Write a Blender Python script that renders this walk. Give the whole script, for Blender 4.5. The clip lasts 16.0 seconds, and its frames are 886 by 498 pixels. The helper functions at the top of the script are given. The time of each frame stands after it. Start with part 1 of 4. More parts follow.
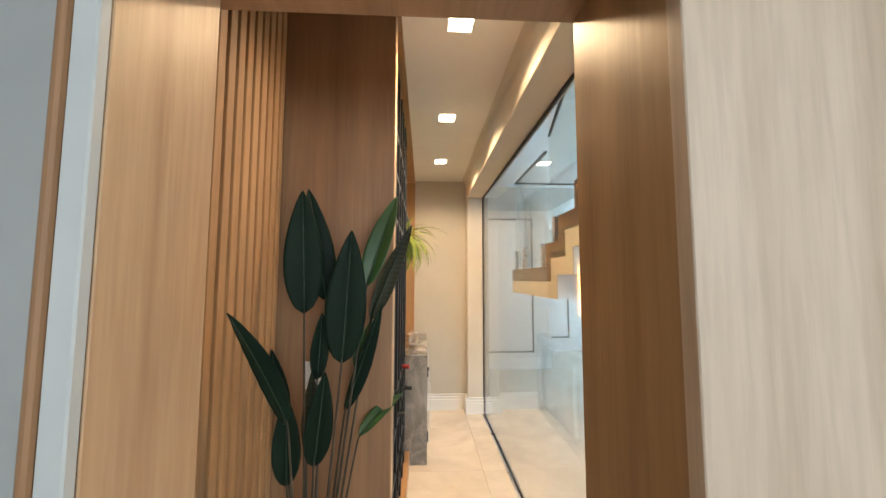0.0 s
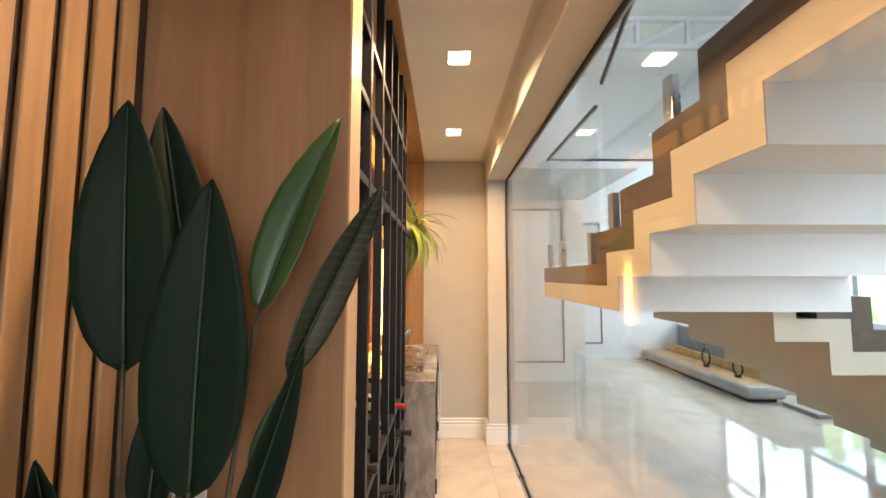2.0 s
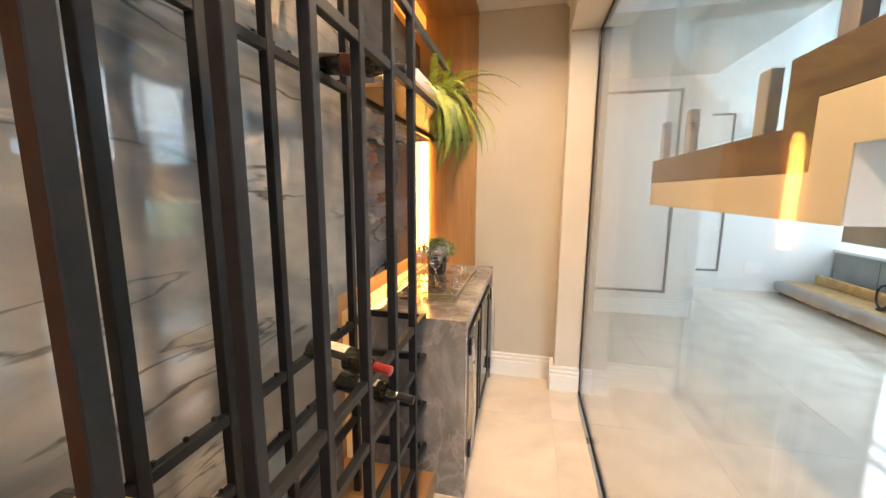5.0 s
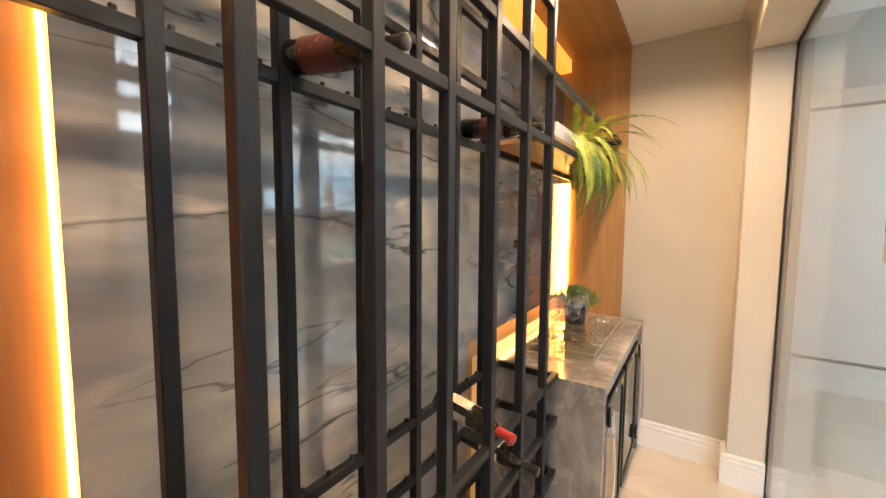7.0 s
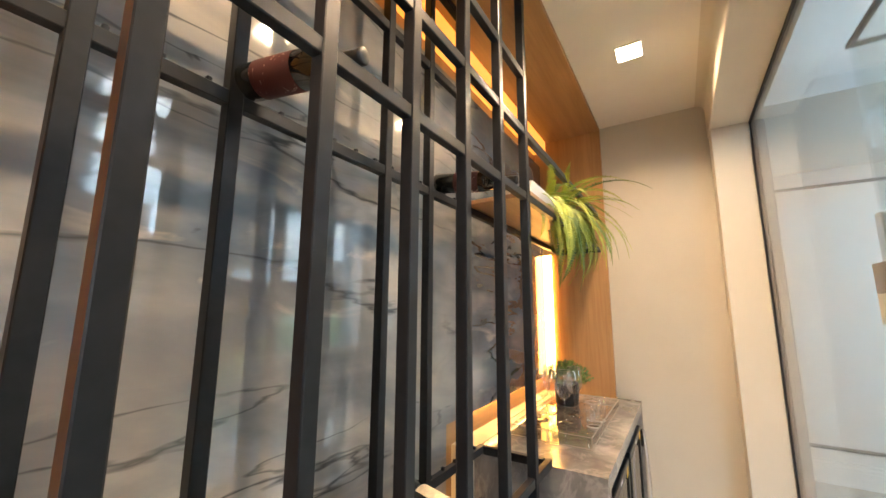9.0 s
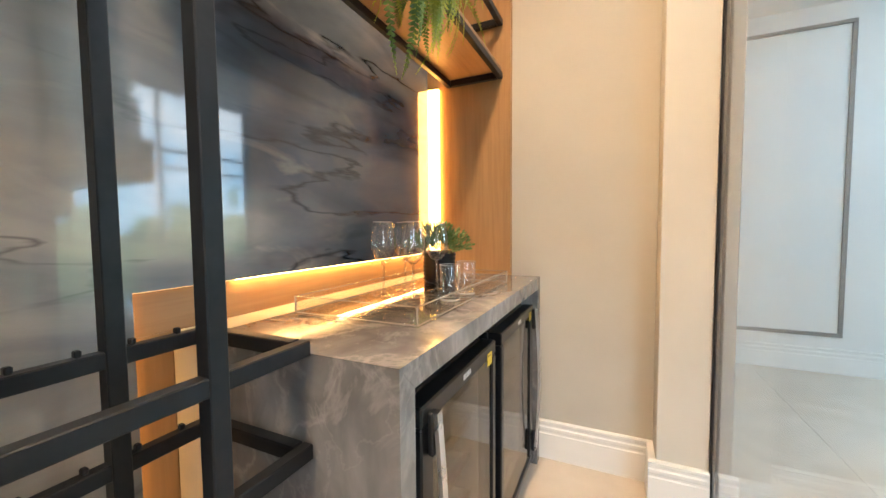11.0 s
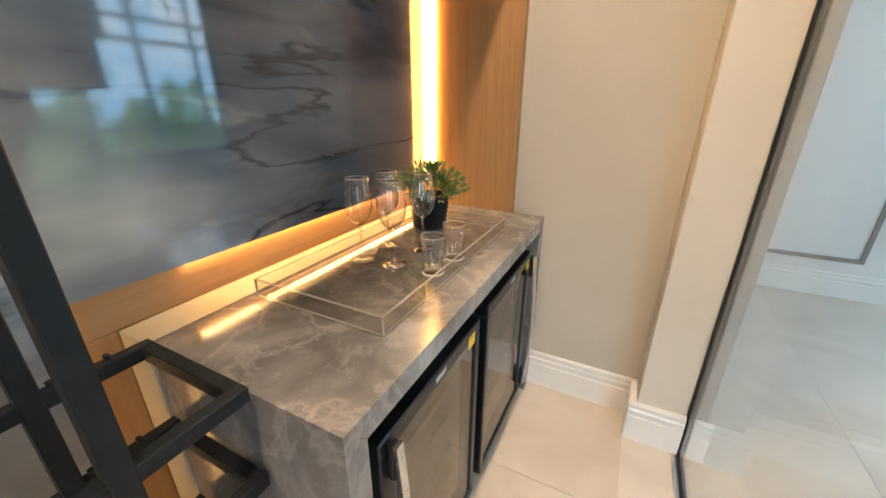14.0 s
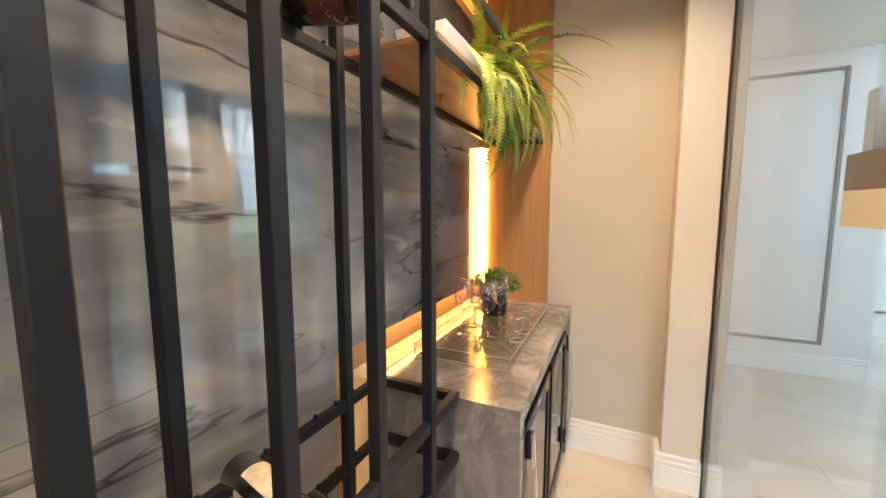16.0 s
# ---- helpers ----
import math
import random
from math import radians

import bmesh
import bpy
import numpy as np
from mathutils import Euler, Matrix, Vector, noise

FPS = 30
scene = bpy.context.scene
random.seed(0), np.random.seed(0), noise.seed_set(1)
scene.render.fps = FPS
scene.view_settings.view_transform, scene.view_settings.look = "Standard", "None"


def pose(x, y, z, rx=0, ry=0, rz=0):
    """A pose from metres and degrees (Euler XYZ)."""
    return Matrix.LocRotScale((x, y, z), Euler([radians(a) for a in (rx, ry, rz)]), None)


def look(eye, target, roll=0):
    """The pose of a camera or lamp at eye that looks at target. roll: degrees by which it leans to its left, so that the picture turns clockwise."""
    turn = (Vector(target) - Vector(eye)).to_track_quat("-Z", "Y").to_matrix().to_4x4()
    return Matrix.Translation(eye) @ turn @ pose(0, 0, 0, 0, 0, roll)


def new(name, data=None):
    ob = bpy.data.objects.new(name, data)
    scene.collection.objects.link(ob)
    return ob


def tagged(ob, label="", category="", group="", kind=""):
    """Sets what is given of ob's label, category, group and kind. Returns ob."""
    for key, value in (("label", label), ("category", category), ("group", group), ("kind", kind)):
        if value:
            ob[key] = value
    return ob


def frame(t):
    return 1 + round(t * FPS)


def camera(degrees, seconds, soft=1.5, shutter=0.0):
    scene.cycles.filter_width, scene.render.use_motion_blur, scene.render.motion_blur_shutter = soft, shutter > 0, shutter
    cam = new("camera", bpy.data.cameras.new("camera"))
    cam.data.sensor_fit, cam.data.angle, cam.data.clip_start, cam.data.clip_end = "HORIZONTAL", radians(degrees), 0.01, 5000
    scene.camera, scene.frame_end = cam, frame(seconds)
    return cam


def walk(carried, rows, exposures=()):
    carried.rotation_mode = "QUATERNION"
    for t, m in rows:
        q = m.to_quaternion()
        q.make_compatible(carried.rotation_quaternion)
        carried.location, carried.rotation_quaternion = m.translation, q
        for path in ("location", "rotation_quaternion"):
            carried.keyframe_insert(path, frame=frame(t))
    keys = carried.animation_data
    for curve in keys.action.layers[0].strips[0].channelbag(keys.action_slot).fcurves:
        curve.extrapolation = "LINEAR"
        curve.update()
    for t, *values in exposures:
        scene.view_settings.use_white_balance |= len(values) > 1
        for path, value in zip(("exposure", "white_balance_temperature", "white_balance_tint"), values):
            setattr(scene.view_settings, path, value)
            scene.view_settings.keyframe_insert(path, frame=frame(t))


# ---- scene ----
cam = camera(99.8, 16.0)
PATH = [
    (0, (0.687, 0.98, 1.588), (0.79, 2.971, 1.748), 0.1),
    (0.5, (0.687, 1.181, 1.589), (0.694, 3.176, 1.741), 0.0),
    (1, (0.675, 1.366, 1.576), (0.668, 3.359, 1.737), 0.1),
    (1.5, (0.71, 1.588, 1.57), (0.706, 3.583, 1.722), 0.0),
    (2, (0.772, 1.776, 1.618), (0.773, 3.77, 1.763), 0.1),
    (2.5, (0.786, 1.955, 1.576), (0.798, 3.949, 1.734), 0.1),
    (3, (0.828, 2.148, 1.578), (0.829, 4.142, 1.73), 0.1),
    (3.2, (0.834, 2.224, 1.58), (0.841, 4.219, 1.722), 0.1),
    (5.3, (0.991, 2.729, 1.502), (0.43, 4.617, 1.15), 0.1),
    (5.5, (0.983, 2.752, 1.499), (0.334, 4.607, 1.128), 0.0),
    (6, (0.968, 2.752, 1.505), (0.04, 4.479, 1.112), 0.1),
    (6.5, (0.994, 2.722, 1.557), (-0.098, 4.361, 1.207), 0.2),
    (7, (1.007, 2.7, 1.609), (-0.114, 4.349, 1.457), 0.4),
    (7.5, (1.014, 2.684, 1.646), (-0.106, 4.334, 1.793), 0.3),
    (8, (1.015, 2.687, 1.652), (-0.093, 4.321, 1.969), 0.3),
    (8.5, (1.006, 2.756, 1.558), (-0.097, 4.39, 1.895), 0.3),
    (9, (0.984, 2.826, 1.498), (-0.07, 4.496, 1.813), 0.3),
    (9.5, (0.992, 2.974, 1.431), (0.097, 4.754, 1.599), 0.2),
    (9.7, (1.004, 3.088, 1.395), (0.158, 4.898, 1.491), 0.1),
    (11.8, (1.059, 4.05, 0.986), (0.216, 5.835, 0.664), -0.6),
    (12, (1.056, 4.095, 0.939), (0.22, 5.863, 0.518), -0.5),
    (12.5, (1.047, 4.187, 0.881), (0.243, 5.896, 0.223), -0.4),
    (13, (1.049, 4.201, 0.989), (0.239, 5.873, 0.25), -0.3),
    (13.5, (1.037, 4.124, 1.238), (0.201, 5.782, 0.495), -0.3),
    (14, (1.044, 4.008, 1.387), (0.201, 5.668, 0.656), 0.2),
    (14.5, (1.024, 3.799, 1.488), (0.16, 5.534, 0.996), 0.2),
    (15, (0.99, 3.604, 1.527), (0.142, 5.392, 1.236), -0.1),
    (15.5, (0.969, 3.444, 1.512), (0.131, 5.244, 1.274), 0.1),
    (16, (0.954, 3.286, 1.505), (0.115, 5.089, 1.294), -0.1),
]
# the clip's camera shifts its white balance on the way
BALANCE = [(0, 0.0, 6650, 8), (0.5, 0.0, 6150, 7), (1.0, 0.12, 6500, 10), (1.5, 0.0, 7000, 15), (2.2, 0.05, 7400, 17.5), (3, 0.05, 7500, 18), (5.5, 0.15, 6900, 14), (6.0, 0.12, 6880, 14.3), (6.6, 0.08, 6880, 14.5), (7.2, 0.08, 6850, 14), (8, 0.05, 6500, 10.5), (9, 0.14, 6480, 10), (9.7, 0.22, 6650, 11), (12, 0.04, 6050, 9.5), (13, 0.08, 5980, 9.5), (13.5, -0.06, 6200, 9), (14.5, -0.16, 5950, 8), (15, -0.08, 6250, 9), (16, 0.06, 6550, 11)]
walk(cam, [(t, look(eye, target, roll)) for t, eye, target, roll in PATH], BALANCE)

# exposure and light -------------------------------------------------------
scene.view_settings.exposure = 0.0
world = bpy.data.worlds.new("sky")
scene.world = world
world.use_nodes = True
wn = world.node_tree
sky = wn.nodes.new("ShaderNodeTexSky")
sky.sky_type, sky.sun_disc = "NISHITA", False
sky.sun_elevation, sky.sun_rotation = radians(52), radians(284)
wn.links.new(sky.outputs[0], wn.nodes["Background"].inputs[0])
wn.nodes["Background"].inputs[1].default_value = 0.14


def lamp(name, kind, m, energy, colour, **more):
    data = bpy.data.lights.new(name, kind)
    data.energy, data.color = energy, colour
    for key, value in more.items():
        if key == "size": data.size = value
        if key == "size_y": data.shape, data.size_y = "RECTANGLE", value
        if key == "angle": data.angle = value
        if key == "spread": data.spread = value
    ob = new(name, data)
    ob.matrix_world = m
    return ob


WARM, LED, DAY = (1.0, 0.70, 0.42), (1.0, 0.50, 0.13), (0.60, 0.81, 1.0)
lamp("sun", "SUN", look((-6, 6, 12), (2, 4, 0)), 2.0, (1, 0.95, 0.88), angle=radians(0.5))
# daylight in the tall window of the hall
lamp("hall_window_light", "AREA", look((6.45, 4.95, 3.8), (2.0, 4.95, 3.0)), 40, (0.42, 0.70, 1.0), size=1.1, size_y=2.2)
lamp("south_window_light", "AREA", look((4.4, -1.3, 2.6), (3.4, 4.0, 1.6)), 330, DAY, size=3.2, size_y=4.2)
# unseen lamp added for the entrance room's daylight; no window is built there
lamp("entrance_fill_light", "AREA", look((1.9, -2.3, 1.7), (0.5, 1.2, 1.5)), 138, (0.84, 0.93, 1.0), size=2.2, size_y=1.8)
LAMPS = [(0.86, 2.69), (0.86, 3.763), (0.86, 4.833)]
for lx, ly in LAMPS:
    lamp("downlight_glow", "AREA", look((lx, ly, 2.815), (lx, ly, 0)), 22, WARM, size=0.11, size_y=0.11, spread=radians(140))

# materials ----------------------------------------------------------------


def material(name, colour=(0.8, 0.8, 0.8), rough=0.5, metal=0.0, **more):
    m = bpy.data.materials.new(name)
    m.use_nodes = True
    b = m.node_tree.nodes["Principled BSDF"]
    b.inputs["Base Color"].default_value = (*colour, 1)
    b.inputs["Roughness"].default_value, b.inputs["Metallic"].default_value = rough, metal
    for key, value in more.items():
        if key == "coat": b.inputs["Coat Weight"].default_value = value
        if key == "trans": b.inputs["Transmission Weight"].default_value = value
        if key == "ior": b.inputs["IOR"].default_value = value
        if key == "spec": b.inputs["Specular IOR Level"].default_value = value
        if key == "emit":
            b.inputs["Emission Color"].default_value = (*value[0], 1)
            b.inputs["Emission Strength"].default_value = value[1]
    return m


def mottle(m, layers, scale=(1, 1, 1), bump=0.0, bump_scale=60, rough=(), coords="Position"):
    """Varies the base colour: layers of (noise scale, detail, distortion, ramp stops, amount), each mixed over the last."""
    t = m.node_tree
    n, link = t.nodes, t.links
    b = n["Principled BSDF"]
    if coords == "Position":
        src = n.new("ShaderNodeNewGeometry").outputs["Position"]
    else:
        tc = n.new("ShaderNodeTexCoord").outputs["Object"]
        info = n.new("ShaderNodeObjectInfo").outputs["Random"]
        mul = n.new("ShaderNodeMath")
        mul.operation = "MULTIPLY"
        mul.inputs[1].default_value = 37.0
        link.new(info, mul.inputs[0])
        add = n.new("ShaderNodeVectorMath")
        link.new(tc, add.inputs[0])
        link.new(mul.outputs[0], add.inputs[1])
        src = add.outputs[0]
    mp = n.new("ShaderNodeMapping")
    mp.inputs["Scale"].default_value = scale
    link.new(src, mp.inputs["Vector"])
    last = None
    for sc, detail, dist, stops, amount in layers:
        nz = n.new("ShaderNodeTexNoise")
        nz.inputs["Scale"].default_value, nz.inputs["Detail"].default_value, nz.inputs["Distortion"].default_value = sc, detail, dist
        link.new(mp.outputs[0], nz.inputs["Vector"])
        ramp = n.new("ShaderNodeValToRGB")
        while len(ramp.color_ramp.elements) < len(stops):
            ramp.color_ramp.elements.new(0.5)
        for e, (p, c) in zip(ramp.color_ramp.elements, stops):
            e.position, e.color = p, (*c, 1)
        link.new(nz.outputs["Fac"], ramp.inputs[0])
        if last is None:
            last = ramp.outputs[0]
        else:
            mx = n.new("ShaderNodeMix")
            mx.data_type, mx.blend_type = "RGBA", "MULTIPLY"
            mx.inputs[0].default_value = amount
            link.new(last, mx.inputs[6])
            link.new(ramp.outputs[0], mx.inputs[7])
            last = mx.outputs[2]
    link.new(last, b.inputs["Base Color"])
    if bump:
        nz = n.new("ShaderNodeTexNoise")
        nz.inputs["Scale"].default_value, nz.inputs["Detail"].default_value = bump_scale, 4
        link.new(mp.outputs[0], nz.inputs["Vector"])
        bp = n.new("ShaderNodeBump")
        bp.inputs["Strength"].default_value, bp.inputs["Distance"].default_value = bump, 0.004
        link.new(nz.outputs["Fac"], bp.inputs["Height"])
        link.new(bp.outputs[0], b.inputs["Normal"])
    if rough:
        nz = n.new("ShaderNodeTexNoise")
        nz.inputs["Scale"].default_value, nz.inputs["Detail"].default_value = 5, 5
        link.new(src, nz.inputs["Vector"])
        mr = n.new("ShaderNodeMapRange")
        mr.inputs[3].default_value, mr.inputs[4].default_value = rough
        link.new(nz.outputs["Fac"], mr.inputs[0])
        link.new(mr.outputs[0], b.inputs["Roughness"])
    return m


def wood(name, light, dark, scale, rough=(0.38, 0.52), coords="Position"):
    mid = tuple((a + b) / 2 for a, b in zip(light, dark))
    return mottle(material(name, light, 0.45), [
        (1.0, 6, 0.6, [(0.3, dark), (0.5, mid), (0.72, light)], 1),
        (7.0, 4, 0.3, [(0.35, (0.78, 0.76, 0.74)), (0.6, (1, 1, 1))], 0.5),
        (0.35, 2, 0.2, [(0.3, (0.82, 0.8, 0.78)), (0.7, (1, 1, 1))], 0.7)], scale, 0.12, 9, rough, coords)


UP, ALONG = (10, 10, 0.55), (10, 0.55, 10)
oak = wood("oak_veneer", (0.62, 0.42, 0.255), (0.46, 0.29, 0.165), UP)
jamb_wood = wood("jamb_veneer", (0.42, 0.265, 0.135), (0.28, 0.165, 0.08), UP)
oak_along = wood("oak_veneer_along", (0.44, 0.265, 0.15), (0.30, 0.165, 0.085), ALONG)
walnut = wood("walnut_veneer", (0.40, 0.225, 0.118), (0.27, 0.148, 0.076), UP)
# niche oak is made more amber, painting in part of the light strips' glow
led_tinted_oak = wood("led_tinted_oak", (0.50, 0.29, 0.125), (0.37, 0.20, 0.08), UP)
led_tinted_oak_along = wood("led_tinted_oak_along", (0.46, 0.26, 0.11), (0.33, 0.175, 0.07), ALONG)
slat_wood = wood("slat_wood", (0.56, 0.335, 0.165), (0.42, 0.24, 0.115), UP, coords="Object")
washed = wood("washed_oak", (0.64, 0.53, 0.425), (0.48, 0.375, 0.285), (11, 11, 0.8))
groove = material("dark_groove", (0.05, 0.027, 0.015), 0.7)
plaster = mottle(material("cream_paint", (0.72, 0.66, 0.58), 0.75), [
    (3, 4, 0, [(0.3, (0.63, 0.585, 0.51)), (0.7, (0.665, 0.62, 0.545))], 1)], bump=0.06, bump_scale=120)
greige = mottle(material("greige_paint", (0.6, 0.55, 0.48), 0.75), [
    (3, 4, 0, [(0.3, (0.505, 0.47, 0.405)), (0.7, (0.54, 0.505, 0.44))], 1)], bump=0.06, bump_scale=120)
ceiling_paint = mottle(material("ceiling_paint", (0.8, 0.77, 0.72), 0.7), [
    (3, 4, 0, [(0.3, (0.77, 0.745, 0.70)), (0.7, (0.81, 0.785, 0.74))], 1)], bump=0.04, bump_scale=120)
white = mottle(material("white_paint", (0.8, 0.79, 0.77), 0.6), [
    (2.5, 4, 0, [(0.3, (0.70, 0.70, 0.69)), (0.7, (0.735, 0.735, 0.725))], 1)], bump=0.05, bump_scale=120)
gloss_white = material("satin_white", (0.8, 0.79, 0.77), 0.32)
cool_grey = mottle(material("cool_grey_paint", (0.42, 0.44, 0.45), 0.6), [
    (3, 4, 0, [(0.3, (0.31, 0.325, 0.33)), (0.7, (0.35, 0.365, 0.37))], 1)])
moulding_grey = material("moulding_grey", (0.16, 0.155, 0.15), 0.5)
tile_mat = mottle(material("polished_tile", (0.62, 0.55, 0.47), 0.12), [
    (1.2, 8, 1.4, [(0.3, (0.54, 0.475, 0.40)), (0.52, (0.63, 0.565, 0.485)), (0.75, (0.68, 0.615, 0.54))], 1),
    (7, 6, 0.5, [(0.3, (0.92, 0.91, 0.9)), (0.6, (1, 1, 1))], 0.7)], rough=(0.035, 0.08), coords="Object")
grout = material("grout", (0.55, 0.50, 0.44), 0.85)


def vein_stone(name, tones, vein, scale, rough, veins=0.06, turn=(0, 0, 0), sharp=2.2, strong=0.8, detail=7, fine=0.75):
    """Polished veined stone: clouded tones with thin wandering dark or pale veins."""
    m = mottle(material(name, tones[1], rough), [
        (1.1, 9, 1.6, [(0.28, tones[0]), (0.5, tones[1]), (0.74, tones[2])], 1),
        (5, 8, 1.2, [(0.32, (0.72, 0.73, 0.75)), (0.62, (1, 1, 1))], fine)], scale)
    t = m.node_tree
    n, link = t.nodes, t.links
    b = n["Principled BSDF"]
    base = b.inputs["Base Color"].links[0].from_socket
    geo = n.new("ShaderNodeNewGeometry").outputs["Position"]
    mp = n.new("ShaderNodeMapping")
    mp.inputs["Scale"].default_value, mp.inputs["Rotation"].default_value = scale, turn
    link.new(geo, mp.inputs["Vector"])
    for k, (sc, width) in enumerate(((sharp, veins), (sharp * 2.1, veins * 0.55))):
        nz = n.new("ShaderNodeTexNoise")
        nz.inputs["Scale"].default_value, nz.inputs["Detail"].default_value, nz.inputs["Distortion"].default_value = sc, detail, 0.5
        nz.inputs["Roughness"].default_value = 0.55
        link.new(mp.outputs[0], nz.inputs["Vector"])
        sub = n.new("ShaderNodeMath")
        sub.operation = "SUBTRACT"
        sub.inputs[1].default_value = 0.5 + 0.04 * k
        link.new(nz.outputs["Fac"], sub.inputs[0])
        ab = n.new("ShaderNodeMath")
        ab.operation = "ABSOLUTE"
        link.new(sub.outputs[0], ab.inputs[0])
        mr = n.new("ShaderNodeMapRange")
        mr.inputs[1].default_value, mr.inputs[2].default_value = 0.0, width * 0.35
        mr.inputs[3].default_value, mr.inputs[4].default_value = strong if k == 0 else strong * 0.6, 0.0
        link.new(ab.outputs[0], mr.inputs[0])
        mx = n.new("ShaderNodeMix")
        mx.data_type = "RGBA"
        mx.inputs[7].default_value = (*vein, 1)
        link.new(mr.outputs[0], mx.inputs[0])
        link.new(base, mx.inputs[6])
        base = mx.outputs[2]
    link.new(base, b.inputs["Base Color"])
    return m




def slab_material():
    """Polished quartzite: soft level clouds of warm and cool grey, a few long thin wandering dark veins and small flecks."""
    m = mottle(material("polished_quartzite", (0.3, 0.3, 0.3), 0.07, coat=0.35), [
        (1.0, 5, 1.1, [(0.30, (0.10, 0.125, 0.155)), (0.44, (0.25, 0.265, 0.285)), (0.56, (0.40, 0.385, 0.365)), (0.74, (0.52, 0.465, 0.40))], 1),
        (3.2, 6, 0.9, [(0.34, (0.74, 0.77, 0.80)), (0.62, (1, 1, 1))], 0.7)], (0.6, 0.75, 2.3))
    t = m.node_tree
    n, link = t.nodes, t.links
    b = n["Principled BSDF"]
    b.inputs["Coat Roughness"].default_value, b.inputs["Coat IOR"].default_value, b.inputs["IOR"].default_value = 0.03, 1.55, 1.55
    base = b.inputs["Base Color"].links[0].from_socket
    geo = n.new("ShaderNodeNewGeometry").outputs["Position"]

    def noise(scale, turn, size, detail, distortion):
        mp, nz = n.new("ShaderNodeMapping"), n.new("ShaderNodeTexNoise")
        mp.inputs["Scale"].default_value, mp.inputs["Rotation"].default_value = scale, turn
        link.new(geo, mp.inputs["Vector"])
        link.new(mp.outputs[0], nz.inputs["Vector"])
        nz.inputs["Scale"].default_value, nz.inputs["Detail"].default_value, nz.inputs["Distortion"].default_value = size, detail, distortion
        return nz.outputs["Fac"]

    def ranged(value, low, high, out_low, out_high):
        mr = n.new("ShaderNodeMapRange")
        for k, v in enumerate((low, high, out_low, out_high)): mr.inputs[k + 1].default_value = v
        link.new(value, mr.inputs[0])
        return mr.outputs[0]

    def times(one, two):
        ma = n.new("ShaderNodeMath")
        ma.operation = "MULTIPLY"
        link.new(one, ma.inputs[0])
        link.new(two, ma.inputs[1])
        return ma.outputs[0]

    def over(amount, colour):
        mx = n.new("ShaderNodeMix")
        mx.data_type = "RGBA"
        mx.inputs[7].default_value = (*colour, 1)
        link.new(amount, mx.inputs[0])
        link.new(base, mx.inputs[6])
        return mx.outputs[2]

    for level, turn, size, width, strength, mask_size in ((0.5, 0.10, 1.0, 0.007, 0.9, 1.3), (0.42, 0.16, 1.1, 0.005, 0.7, 1.9), (0.57, -0.05, 0.9, 0.02, 0.35, 1.1)):
        line = noise((0.2, 0.34, 1.9), (turn, 0, 0), size, 6, 0.1)
        sub, ab = n.new("ShaderNodeMath"), n.new("ShaderNodeMath")
        sub.operation, ab.operation = "SUBTRACT", "ABSOLUTE"
        sub.inputs[1].default_value = level
        link.new(line, sub.inputs[0])
        link.new(sub.outputs[0], ab.inputs[0])
        base = over(times(ranged(ab.outputs[0], 0.0, width, strength, 0.0), ranged(noise((1, 1, 2), (0, 0, 0), mask_size, 4, 0.0), 0.36, 0.50, 0.0, 1.0)), (0.045, 0.052, 0.06))
    base = over(ranged(noise((1, 0.7, 1.6), (0.2, 0, 0), 9, 3, 0.4), 0.735, 0.76, 0.0, 0.7), (0.05, 0.05, 0.052))
    base = over(ranged(noise((0.5, 0.8, 2.0), (0.5, 0, 0), 2.2, 6, 1.6), 0.62, 0.72, 0.0, 0.45), (0.60, 0.55, 0.48))
    link.new(base, b.inputs["Base Color"])
    return m


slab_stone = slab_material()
counter_stone = vein_stone("grey_marble", ((0.095, 0.088, 0.082), (0.20, 0.19, 0.182), (0.40, 0.385, 0.37)), (0.46, 0.43, 0.40), (2.0, 2.0, 1.3), 0.15, 0.10, (0.5, 0.3, 0.2), 2.6, 0.30)
counter_stone.node_tree.nodes["Principled BSDF"].inputs["IOR"].default_value = 1.65
# base colour goes darker and bluer towards the far end, painting in dimmer reflections
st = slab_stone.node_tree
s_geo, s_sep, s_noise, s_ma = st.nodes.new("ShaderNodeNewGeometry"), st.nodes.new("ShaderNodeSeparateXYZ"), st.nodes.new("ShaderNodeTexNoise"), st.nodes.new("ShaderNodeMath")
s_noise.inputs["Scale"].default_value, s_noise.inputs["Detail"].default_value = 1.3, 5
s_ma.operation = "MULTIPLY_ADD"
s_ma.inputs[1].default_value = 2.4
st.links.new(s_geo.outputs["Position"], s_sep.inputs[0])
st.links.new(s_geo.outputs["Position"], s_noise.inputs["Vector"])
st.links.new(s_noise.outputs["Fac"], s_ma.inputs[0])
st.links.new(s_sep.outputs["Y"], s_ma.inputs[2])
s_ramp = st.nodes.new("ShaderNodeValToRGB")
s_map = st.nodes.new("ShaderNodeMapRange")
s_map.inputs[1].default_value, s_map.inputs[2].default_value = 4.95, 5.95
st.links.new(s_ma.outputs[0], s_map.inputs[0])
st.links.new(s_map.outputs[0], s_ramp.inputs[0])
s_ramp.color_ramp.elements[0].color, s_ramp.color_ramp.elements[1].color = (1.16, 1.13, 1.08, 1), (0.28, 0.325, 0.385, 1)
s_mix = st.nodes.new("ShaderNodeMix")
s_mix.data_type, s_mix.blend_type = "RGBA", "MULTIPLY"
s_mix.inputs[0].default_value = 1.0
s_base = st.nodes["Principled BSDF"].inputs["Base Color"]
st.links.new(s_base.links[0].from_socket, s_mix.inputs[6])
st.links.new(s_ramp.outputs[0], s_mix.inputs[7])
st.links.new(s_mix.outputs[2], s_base)
